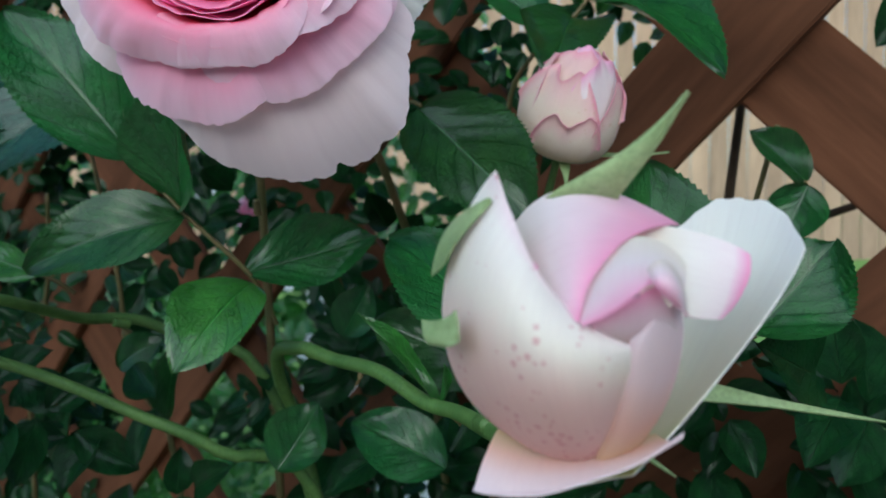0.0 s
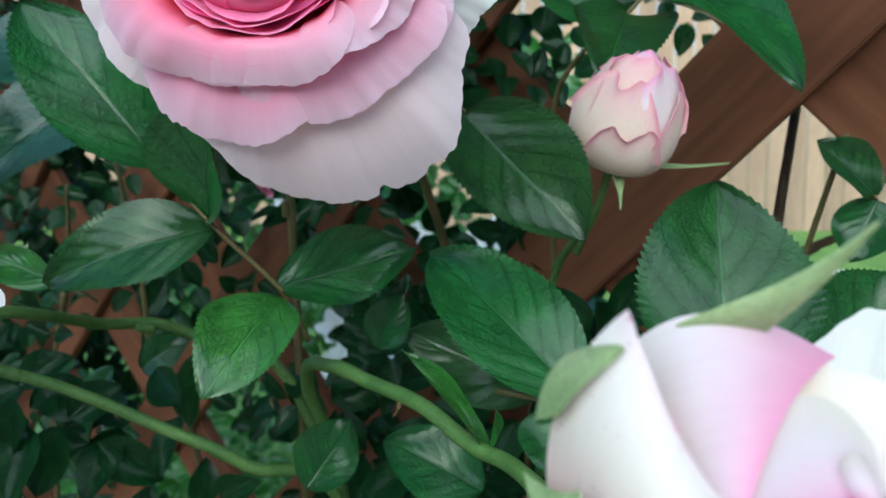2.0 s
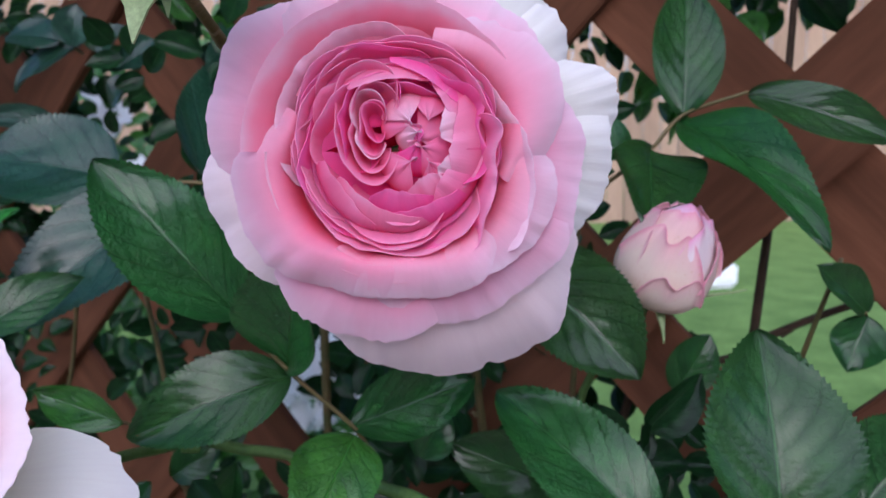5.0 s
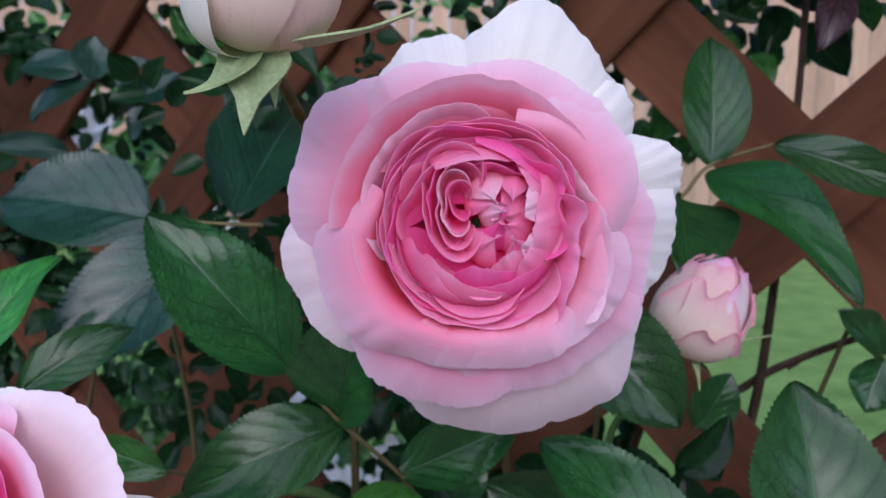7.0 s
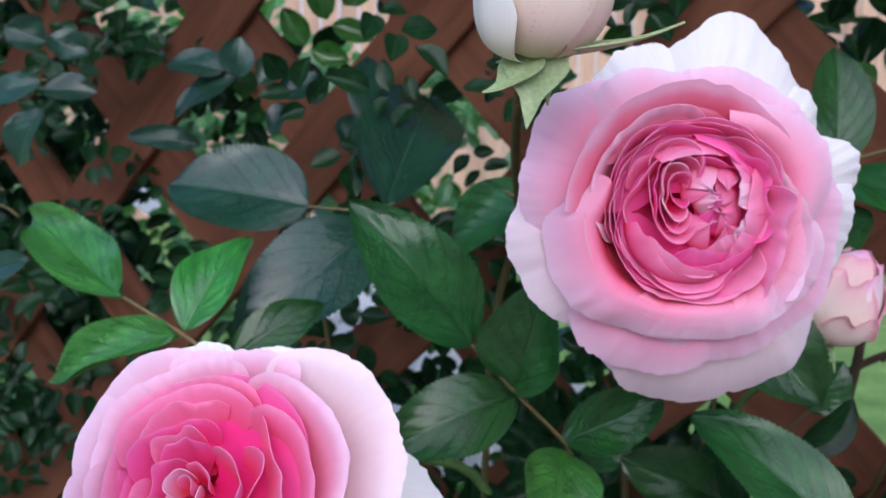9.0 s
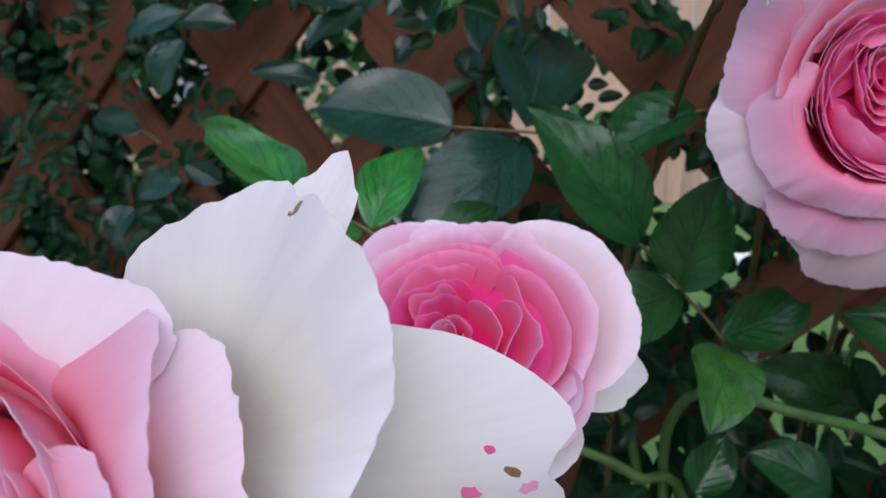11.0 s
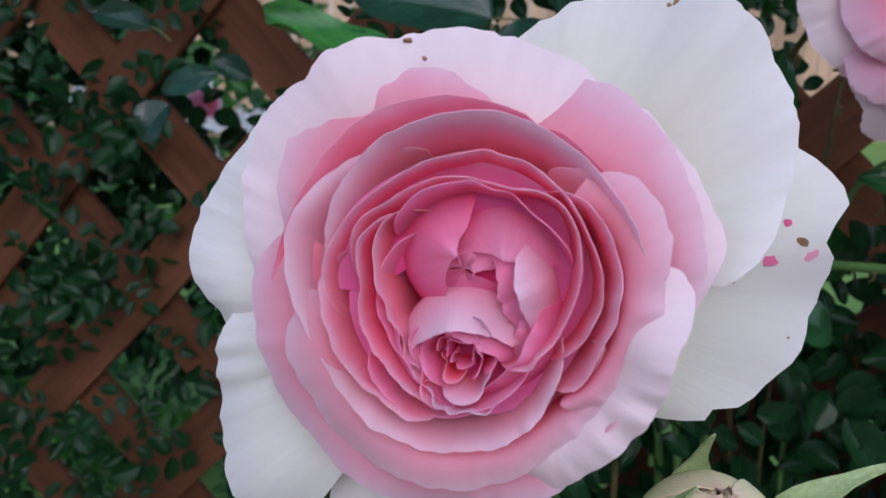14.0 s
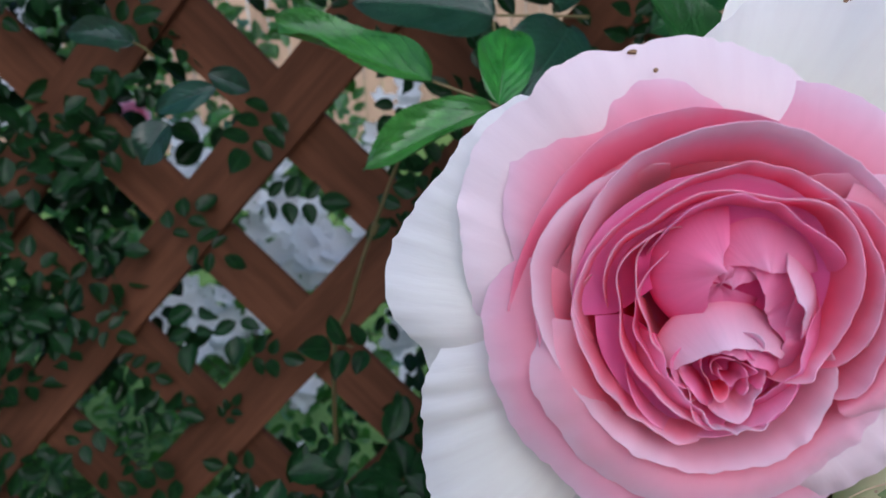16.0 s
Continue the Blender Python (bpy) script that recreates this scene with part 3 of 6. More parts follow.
# ---- leaves ----
def leaflet_grid(seed, fold, bend, wavy, rows=121, cols=23, teeth=30):
    """A serrated leaflet of unit length and unit width: base at the origin, tip along y, upper face along z."""
    rng = random.Random(seed)
    ph = [rng.uniform(0, 6.3) for _ in range(4)]
    s = np.linspace(0, 1, rows)[:, None]
    a = np.linspace(-1, 1, cols)[None, :]
    half = 0.5 * np.sin(np.pi * s ** 0.82) ** 0.72 * (1 - 0.10 * s)
    saw = (s * teeth) % 1.0
    rim = np.abs(a) ** 34 * np.clip(s * 5, 0, 1) * np.clip((1 - s) * 12, 0, 1)
    tooth = 1 + 0.075 * (saw ** 1.6 - 0.3) * rim
    tip = 0.10 * np.clip((s - 0.86) / 0.14, 0, 1)
    half = half * (1 - tip)
    x = a * half * tooth + 0.02 * np.sin(3 * s + ph[0])
    y = s + 0.035 * np.abs(a) ** 2 * np.sin(np.pi * s) + 0.012 * saw * rim + 0 * a
    run = s - 0.375 * np.abs(a) + 0.012 * np.sin(5 * s + ph[3])
    puff = np.abs(np.cos(np.pi * 6.5 * run)) ** 0.7 * np.sin(np.pi * np.clip(s, 0, 1)) ** 0.5 * np.clip(np.abs(a) * 6, 0, 1) * (1 - 0.7 * np.abs(a) ** 3)
    veins = 0.0055 * wavy ** 0.5 * puff - 0.012 * np.exp(-(a / 0.07) ** 2) * (1 - s)
    z = fold * (0.75 * a ** 2 + 0.25 * np.abs(a)) * half - bend * (s - 0.35) ** 2 + wavy * 0.034 * np.sin(8 * s + ph[1] + 2 * a) * np.abs(a) ** 1.5 + veins + wavy * 0.02 * np.sin(4 * s + ph[2]) * a
    return np.stack(np.broadcast_arrays(x, y, z), -1)


def leaflet_mesh(seed, fold, bend, wavy, material, **kw):
    g = leaflet_grid(seed, fold, bend, wavy, **kw)
    r, c = g.shape[:2]
    verts = g.reshape(-1, 3)
    faces = [(i * c + j, i * c + j + 1, (i + 1) * c + j + 1, (i + 1) * c + j) for i in range(r - 1) for j in range(c - 1)]
    uv = np.stack(np.meshgrid(np.linspace(0, 1, c), np.linspace(0, 1, r)), -1).reshape(-1, 2)
    ob = mesh_object("leaflet", verts, faces, material, None, uv)
    me = ob.data
    bpy.data.objects.remove(ob)
    return me


SHAPES = [(0.30, 0.25, 1.2), (0.45, 0.10, 1.6), (0.18, 0.45, 1.0), (0.35, -0.15, 1.8), (0.28, 0.40, 1.4), (0.22, 0.20, 1.1)]
LEAF_MESHES = {mat.name: [leaflet_mesh(i + 3, *sh, mat) for i, sh in enumerate(SHAPES)] for mat in (LEAF, LEAF_BLUE, LEAF_FRESH, LEAF_RED)}


def leaflet(parent, base, tip, width, shape, material, face=(0.05, -1.0, 0.45), label=""):
    b, t = Vector(base), Vector(tip)
    y = t - b
    length = y.length
    y.normalize()
    z = Vector(face)
    z = (z - y * z.dot(y)).normalized()
    x = y.cross(z)
    m = Matrix((x * width, y * length, z * (width + length) / 2)).transposed().to_4x4()
    m.translation = b
    ob = new("leaflet", LEAF_MESHES[material.name][shape])
    ob.parent = parent
    ob.matrix_basis = parent.matrix_basis.inverted() @ m
    if label:
        ob["label"] = label
    return ob


# Compound leaves: base, tip, width of each leaflet in metres, and its shape.
LEAVES = [
    ("five_leaflet", [
        ((-0.1224, 0.3720, 1.2376), (-0.1741, 0.3710, 1.3018), 0.0436, 0),
        ((-0.1047, 0.3710, 1.2175), (-0.0948, 0.3480, 1.2705), 0.0373, 1),
        ((-0.1024, 0.3700, 1.2161), (-0.1626, 0.3520, 1.1994), 0.0368, 2),
        ((-0.0799, 0.3760, 1.1899), (-0.0286, 0.3980, 1.2038), 0.0312, 3),
        ((-0.0771, 0.3760, 1.1881), (-0.0955, 0.3350, 1.1639), 0.0368, 4),
    ]),
    ("right_low", [
        ((0.0330, 0.3250, 1.1660), (-0.0203, 0.3660, 1.2122), 0.0416, 2),
        ((0.0748, 0.3220, 1.1650), (0.0800, 0.3520, 1.2354), 0.0578, 0),
        ((0.0328, 0.3250, 1.1620), (0.0261, 0.3120, 1.1408), 0.0353, 1),
        ((0.1097, 0.3300, 1.1722), (0.1370, 0.3350, 1.2038), 0.0420, 3),
    ]),
    ("right_top", [
        ((0.0749, 0.4350, 1.3176), (0.1042, 0.3520, 1.2726), 0.0363, 4),
        ((0.0749, 0.4350, 1.3181), (0.0826, 0.4550, 1.3831), 0.0360, 5),
        ((0.1023, 0.4270, 1.3279), (0.1593, 0.3950, 1.3060), 0.0253, 2),
        ((0.0601, 0.4320, 1.3022), (0.0446, 0.3850, 1.2709), 0.0417, 1),
        ((0.0493, 0.4300, 1.2979), (0.0143, 0.4500, 1.3235), 0.0245, 3),
    ]),
    ("behind_right", [
        ((-0.0088, 0.3950, 1.2597), (0.0358, 0.3620, 1.2133), 0.0483, 0),
    ]),
    ("right_small", [
        ((0.1610, 0.4200, 1.2243), (0.1368, 0.4200, 1.2482), 0.0236, 1),
        ((0.1611, 0.4200, 1.2230), (0.1500, 0.4150, 1.1973), 0.0269, 3),
    ]),
    ("dark_right", [
        ((0.0800, 0.4500, 1.1790), (0.0996, 0.4500, 1.2073), 0.0278, 5),
    ]),
    ("left_three", [
        ((-0.2035, 0.4800, 1.2888), (-0.2858, 0.4970, 1.3033), 0.0623, 5),
        ((-0.1669, 0.4520, 1.2828), (-0.2318, 0.4050, 1.2330), 0.0539, 2),
        ((-0.1621, 0.4770, 1.2931), (-0.1284, 0.5850, 1.3639), 0.0684, 0),
    ]),
    ("bright_left", [
        ((-0.2767, 0.3910, 1.2544), (-0.3394, 0.4500, 1.2826), 0.0349, 3),
        ((-0.2486, 0.3780, 1.2436), (-0.2252, 0.4120, 1.2837), 0.0297, 4),
        ((-0.2517, 0.3780, 1.2410), (-0.3130, 0.3950, 1.2160), 0.0292, 1),
    ]),
    ("long_tip", [
        ((-0.2269, 0.3720, 1.2317), (-0.1875, 0.3850, 1.2553), 0.0225, 2),
    ]),
    ("left_small", [
        ((-0.1763, 0.3920, 1.1893), (-0.2160, 0.4000, 1.2007), 0.0178, 3),
    ]),
    ("left_of_rose", [
        ((-0.0876, 0.4050, 1.2994), (-0.1294, 0.4300, 1.2759), 0.0399, 1),
    ]),
    ("under_dark", [
        ((0.0250, 0.4200, 1.1374), (-0.0358, 0.4250, 1.1641), 0.0393, 5),
        ((-0.0516, 0.4300, 1.1547), (-0.0369, 0.4300, 1.1783), 0.0227, 0),
        ((-0.0755, 0.4000, 1.0989), (-0.0582, 0.4100, 1.1277), 0.0294, 3),
        ((0.0002, 0.4000, 1.1015), (-0.0429, 0.4050, 1.1216), 0.0340, 2),
    ]),
    ("low_left", [
        ((-0.2094, 0.3600, 1.1585), (-0.1900, 0.3450, 1.1213), 0.0277, 5),
        ((-0.1877, 0.4500, 1.1368), (-0.2158, 0.4500, 1.0834), 0.0270, 4),
        ((-0.1448, 0.4600, 1.1423), (-0.1535, 0.4600, 1.1020), 0.0193, 1),
        ((-0.1825, 0.4700, 1.1307), (-0.1571, 0.4700, 1.1469), 0.0228, 2),
    ]),
    ("blue_group", [
        ((-0.2679, 0.5750, 1.3707), (-0.3088, 0.5900, 1.3777), 0.0276, 5),
        ((-0.2607, 0.5720, 1.3663), (-0.2552, 0.5700, 1.3919), 0.0248, 0),
        ((-0.2448, 0.5700, 1.3618), (-0.2254, 0.5700, 1.3783), 0.0219, 1),
        ((-0.2600, 0.5720, 1.3663), (-0.3053, 0.5800, 1.3445), 0.0297, 2),
        ((-0.2315, 0.5680, 1.3528), (-0.2034, 0.5650, 1.3682), 0.0256, 3),
        ((-0.2220, 0.5670, 1.3475), (-0.2410, 0.5700, 1.3321), 0.0228, 4),
        ((-0.1776, 0.6000, 1.3414), (-0.1745, 0.6400, 1.3921), 0.0258, 5),
        ((-0.1817, 0.6000, 1.3445), (-0.1874, 0.6000, 1.3224), 0.0243, 1),
    ]),
    ("top_left_group", [
        ((-0.3798, 0.5630, 1.3605), (-0.4232, 0.5700, 1.3463), 0.0220, 2),
        ((-0.3789, 0.5630, 1.3551), (-0.3445, 0.5600, 1.3542), 0.0242, 0),
        ((-0.3804, 0.5630, 1.3425), (-0.4048, 0.5700, 1.3064), 0.0304, 4),
        ((-0.3841, 0.5850, 1.3863), (-0.4080, 0.5800, 1.3956), 0.0263, 1),
        ((-0.3829, 0.5850, 1.3900), (-0.3589, 0.5900, 1.3786), 0.0229, 3),
    ]),
    ("dark_mid_left", [
        ((-0.4084, 0.5600, 1.2815), (-0.4473, 0.5800, 1.2909), 0.0225, 1),
        ((-0.3678, 0.5050, 1.2540), (-0.4038, 0.5200, 1.2427), 0.0187, 2),
        ((-0.3956, 0.5000, 1.2357), (-0.4142, 0.5000, 1.2152), 0.0266, 4),
        ((-0.2966, 0.6300, 1.3217), (-0.3499, 0.6300, 1.3286), 0.0210, 5),
        ((-0.3696, 0.5200, 1.2624), (-0.3465, 0.5200, 1.2506), 0.0173, 0),
    ]),
]
LEAVES.append(("maroon", [((0.1341, 0.4300, 1.4046), (0.1163, 0.4150, 1.3729), 0.0200, 2)]))
LOOK = {
    "maroon": (LEAF_RED, "small dark maroon young rose leaf"),
    "left_three": (LEAF_BLUE, "dark blue-green rose leaf with glossy quilted leaflets"),
    "bright_left": (LEAF_FRESH, "fresh light green rose leaf with toothed leaflets"),
    "long_tip": (LEAF, "green rose leaflet with a long narrow tip"),
    "left_small": (LEAF_FRESH, "small light green rose leaflet"),
    "blue_group": (LEAF_BLUE, "blue-green rose leaf with small leaflets by the lattice"),
    "top_left_group": (LEAF_BLUE, "dark rose leaf with small toothed leaflets by the lattice"),
    "dark_mid_left": (LEAF_BLUE, "small dark leaves of a climbing rose on the lattice"),
    "five_leaflet": (LEAF, "large glossy green rose leaf of five toothed leaflets"),
    "right_low": (LEAF, "glossy rose leaf with large broad leaflets"),
    "right_top": (LEAF, "dark green rose leaf arching before the lattice"),
}
FRESH_ONES = {("five_leaflet", 4)}
STALKS = {
    "five_leaflet": [(-0.0700, 0.385, 1.168), (-0.0771, 0.376, 1.189), (-0.1024, 0.370, 1.216), (-0.1224, 0.372, 1.2376)],
    "right_low": [(0.0050, 0.340, 1.163), (0.0330, 0.325, 1.164), (0.0748, 0.322, 1.165), (0.1097, 0.330, 1.1722)],
    "right_top": [(0.0420, 0.440, 1.287), (0.0601, 0.434, 1.3022), (0.0749, 0.435, 1.3178), (0.1023, 0.427, 1.3279)],
    "left_three": [(-0.1450, 0.470, 1.2860), (-0.1660, 0.470, 1.2870), (-0.2035, 0.480, 1.2888)],
    "bright_left": [(-0.2350, 0.372, 1.2330), (-0.2500, 0.378, 1.2420), (-0.2767, 0.391, 1.2544)],
}
for key, items in LEAVES:
    mat, text = LOOK.get(key, (LEAF, "dark green toothed rose leaf among the stems"))
    first = items[0][0]
    e = empty_thing("rose_leaf", text, "leaf", "leaves of the climbing rose", first)
    for k, (b0, t0, wid, shp) in enumerate(items):
        rr = random.Random(len(key) * 31 + k)
        face = (rr.uniform(-0.25, 0.25), -1.0, rr.uniform(0.7, 1.2) if key in ('left_three', 'blue_group', 'bright_left', 'right_low') else rr.uniform(0.2, 0.8))
        lf = leaflet(e, b0, t0, wid, shp, LEAF_FRESH if (key, k) in FRESH_ONES else mat, face)
    if key not in STALKS:
        b1, t1 = Vector(items[0][0]), Vector(items[0][1])
        back = b1 + (b1 - t1).normalized() * 0.012 + Vector((0, 0.010, -0.006))
        st = tube("leaf_stalk", [b1 + (t1 - b1) * 0.02, b1.lerp(back, 0.5) + Vector((0, 0, 0.001)), back], 0.0007, 0.0010, RACHIS)
        st.parent = e
        st.matrix_basis = e.matrix_basis.inverted()
    if key in STALKS:
        st = tube("leaf_stalk", STALKS[key], 0.0011, 0.0008, RACHIS, None, "reddish green leaf stalk")
        st.parent = e
        st.matrix_basis = e.matrix_basis.inverted()

# ---- roses ----
CAB = "blooms of the climbing rose"


def add(e, mat, rows, floor=-26, seed=1, flat=None, **kw):
    for k, (phi, w, r, h) in enumerate(rows):
        prof = spread(r, h, floor) if (mat in (WHITE, BLUSH) if flat is None else flat) else cup(r, h, floor)
        petal(e, None, phi, w, prof, mat, seed=seed + k, **kw)


def swirl(e, mat, n, radii, h0, h1, off, w0, seed, ruffle=0.9, floor=-24, steep=0.3):
    """Turning rings of upright petals round a centre."""
    rng = random.Random(seed)
    for i, r in enumerate(radii):
        t = i / max(1, len(radii) - 1)
        h = h0 + (h1 - h0) * t
        for k in range(n):
            phi = 360 / n * k + i * 47 + rng.uniform(-26, 26)
            rr = r * rng.uniform(0.88, 1.12)
            w = w0 * rng.uniform(0.8, 1.2)
            petal(e, None, phi, w, ((1.0, floor), (rr * 0.8, floor), (rr * (1 - 0.1 * steep), floor * 0.45), (rr, h + rng.uniform(-2.2, 1.8))),
                  mat, ruffle=ruffle, drop=0.3, sharp=4, off=(off[0] + rng.uniform(-0.8, 0.8), off[1] + rng.uniform(-0.8, 0.8)), seed=seed * 100 + i * 10 + k, rows=10, cols=13, thick=0.25)


def leaning(e, mat, phi, w, base, rim, h, off=(0, 0), seed=1, floor=-13.0, ruffle=1.0, **kw):
    """A heart petal that leans in over the middle, so that its back shows."""
    petal(e, None, phi, w, ((base * 0.8, floor), (base * 1.05, floor * 0.6), (base, floor * 0.15), (rim, h)), mat, ruffle=ruffle, drop=0.16, sharp=3, off=off, seed=seed, rows=14, cols=27, waist=0.8, rag=0.5, **kw)


# the wide open rose
rose = flower("rose_flower", "wide open pink rose with deep heart and ivory outer petals", "rose", frame_matrix((-0.0585, 0.292, 1.303), (-0.03, -1, 0.04)), CAB)
bowl(rose, WHITE, 32, 115, (62.3, 64.8, 70.2, 73.6, 63.1, 52.8, 50.3), (-29, -26, -26, -26, -26, -26, -29), -34, 1, 1.0, 1.2, drop=0.14, sharp=14, seed=1, crown=-7, base=20)
bowl(rose, WHITE, 89, 127, (58, 60.5, 60, 59.5, 56.8, 54.3), (-29, -26, -26, -26, -26, -29), -34, 1, 0.6, 0.8, drop=0.14, sharp=14, seed=2, crown=-7, base=20)
bowl(rose, WHITE, 17, 64, (55.8, 58.3, 63.4, 64.4, 56.5, 54), (-27, -24, -24, -24, -24, -27), -32, 1, 1.4, 1.2, drop=0.14, sharp=14, seed=3, crown=-7, base=20)
bowl(rose, WHITE, -1, 35, (64.8, 67.3, 69.6, 68.5, 60.6, 58.1), (-25, -22, -22, -22, -22, -25), -32, 1, 1.8, 1.4, drop=0.14, sharp=14, seed=4, crown=-7, base=20)
bowl(rose, WHITE, -40, 17, (56.8, 59.3, 63, 66.1, 66.7, 64.2), (-25, -22, -21.4, -20.8, -20, -23), -31, 1, 1.2, 1.0, drop=0.14, sharp=14, seed=5, crown=-7, base=20)
bowl(rose, PALE, -124, -22, (58.3, 60.8, 70.2, 74.3, 76.9, 77.8, 75, 65.2, 62.7), (-25, -22, -32.4, -36.3, -36, -33, -26.4, -20, -23), -31, 1, 0.5, 0.5, cols=91, dent=((0.10, 0.05), (0.34, 0.02)), drop=0.14, sharp=14, seed=6, crown=-5, base=21)
bowl(rose, PALE, 166, 241, (54.1, 56.6, 61.9, 60.9, 59.2, 55.7, 53.2), (-22, -19, -19, -19, -19, -19, -22), -30, 0.95, 0.8, 0.7, drop=0.14, sharp=14, seed=7, crown=-5, base=21)
bowl(rose, BLUSH, 116, 197, (53.4, 55.9, 61, 58.8, 56.9, 54.4, 51.9), (-16, -13, -13, -13, -13, -13, -16), -29, 0.9, 1.4, 0.6, drop=0.14, sharp=14, seed=8, crown=-2.5, base=23)
bowl(rose, BLUSH, -151, -68, (49.4, 51.9, 57.1, 59.2, 58.3, 57.1, 53, 50.5), (-17, -14, -15, -15.3, -13.9, -12.1, -10, -13), -29, 0.9, 1.0, 0.6, drop=0.14, sharp=14, seed=9, crown=-2, base=23)
bowl(rose, BLUSH, -106, -18, (44.9, 47.4, 51.5, 54.3, 55.4, 56, 57, 54.5), (-11, -8, -8.9, -9.7, -9, -7.5, -6, -9), -28, 0.85, 1.0, 0.6, drop=0.14, sharp=14, seed=10, crown=-1, base=23)
bowl(rose, BLUSH, -40, 27, (54.1, 56.6, 55.1, 55.1, 54.5, 51.3, 48.8), (-11, -8, -8, -8, -8, -8, -11), -28, 0.85, 1.2, 0.6, drop=0.14, sharp=14, seed=11, crown=-0.5, base=23)
bowl(rose, BLUSH, 29, 153, (50.8, 53.3, 52.7, 51.9, 50, 48.1, 51.3, 52.5, 48.3, 45.8), (-12, -9, -9, -9, -9, -9, -9, -9, -9, -12), -28, 0.8, 1.2, 0.8, cols=81, drop=0.14, sharp=14, seed=12, crown=0, base=23)
bowl(rose, BLUSH, -16, 72, (39.4, 41.9, 47.8, 51.4, 51, 49.1, 44.6, 42.1), (-5, -2, -3.1, -4.6, -5.2, -5.6, -6, -9), -27, 0.72, 1.0, 0.6, drop=0.14, sharp=14, seed=13, crown=5.5, base=25)
bowl(rose, BLUSH, -66, 0, (41.1, 43.6, 46.4, 47.4, 47.4, 46.8, 44.3), (1, 4, 1.8, 0.1, -1.1, -2, -5), -26, 0.7, 1.0, 0.6, drop=0.14, sharp=14, seed=14, crown=5.5, base=25)
bowl(rose, BLUSH, 158, 280, (38.2, 40.7, 48.6, 50.1, 50.3, 49.2, 45.3, 43.3, 42.2, 39.7), (-11, -8, -8, -7.3, -5.6, -3.9, -3.2, -2.6, -2, -5), -27, 0.72, 2.4, 0.6, cols=81, drop=0.14, sharp=14, seed=15, crown=6.5, base=25)
bowl(rose, BLUSH, -123, -42, (40.4, 42.9, 42.2, 42.8, 43.3, 43.5, 41), (-6, -3, -1.7, -0.5, 1.1, 5, 2), -25, 0.66, 1.2, 0.6, drop=0.14, sharp=14, seed=16, crown=6, base=25)
bowl(rose, BLUSH, 81, 202, (33.4, 35.9, 36.5, 37, 37, 36.4, 35.4, 34.2, 32.9, 30.4), (-3, 0, 0, 0, 0, 0, 0, 0, 0, -3), -25, 0.45, 1.0, 0.7, cols=81, drop=0.14, sharp=14, seed=17)
bowl(rose, BLUSH, -49, 46, (40.8, 43.3, 42, 40.2, 37.1, 35.2, 33.5, 32.4, 29.9), (2, 5, 4.6, 4.1, 3.5, 3.1, 2.7, 2, -1), -24, 0.45, 1.2, 0.7, drop=0.14, sharp=14, seed=18)
bowl(rose, PINK, 15, 206, (29.5, 32, 31.6, 31.5, 31.7, 32.3, 33.1, 31.4, 30.4, 29.5, 27), (2, 5, 4.3, 3.5, 2.7, 1.9, 1.4, 0.7, 0.3, 0, -3), -22, 0.2, 0.8, 0.7, cols=91, drop=0.14, sharp=14, seed=19)
bowl(rose, PINK, 156, 336, (26.1, 28.6, 28.6, 28.8, 29, 29.1, 29.1, 30.4, 29.3, 29.2, 26.7), (-1, 2, 2.2, 2.5, 2.7, 2.9, 3.3, 4.3, 5.2, 6, 3), -22, 0.2, 1.0, 0.6, cols=91, drop=0.14, sharp=14, seed=20)
bowl(rose, PINK, -63, 23, (33, 35.5, 30, 28.5, 27.5, 26.9, 29.5, 27), (3, 6, 8.7, 10.4, 11.4, 12.1, 13, 10), -20, 0.2, 2.4, 0.9, drop=0.14, sharp=14, seed=21)
bowl(rose, PINK, 40, 150, (29.5, 30.5, 30.5, 30, 28), 3, -18, 0.1, 0.7, 0.7, drop=0.2, sharp=10, seed=23)
bowl(rose, PINK, 110, 232, (29.5, 29, 28, 27, 26), 3, -18, 0.1, 0.6, 0.6, drop=0.2, sharp=10, seed=24)
bowl(rose, PINK, 190, 300, (26.5, 27, 27, 27.5, 27), 3, -18, 0.1, 0.6, 0.6, drop=0.2, sharp=10, seed=25)
bowl(rose, PINK, -20, 70, (27, 28, 29, 29, 28), 5, -18, 0.1, 0.8, 0.9, drop=0.2, sharp=10, seed=26)
petal(rose, None, 0, 180, ((3, -29), (25, -22), (29, -6), (40, 1.5)), ROSE, ruffle=0.4, drop=0.0, seed=147, cols=61)
HEART_A = len(rose.children)
add(rose, DEEP, [(118, 56, 30, 0), (30, 56, 29.5, 1), (196, 60, 27.5, 0), (-58, 50, 29.5, 0)], -14, 110, ruffle=1.4, drop=0.26, sharp=4)
petal(rose, None, 0, 180, ((0.5, -4), (10, -5), (22, -6), (27, -5)), DEEP, ruffle=0.2, drop=0.0, seed=148)
rng = random.Random(21)
for k, r in enumerate((26, 25, 24, 23, 21.5, 20)):
    lo = 80 + k * 129 + rng.uniform(-22, 22)
    rr = [r * rng.uniform(0.86, 1.1) for _ in range(6)]
    hh = [rng.uniform(-2.4, 2.6) for _ in range(6)]
    bowl(rose, (PINK, PINK, DEEP)[k % 3], lo, lo + rng.uniform(90, 140), rr, hh, -11, rng.uniform(0.0, 0.4), rng.uniform(0.4, 1.2), 1.0, drop=0.2, sharp=6, off=(0.5 + rng.uniform(-1.5, 1.5), 0.5 + rng.uniform(-1.5, 1.5)), seed=200 + k, rows=14, cols=45)
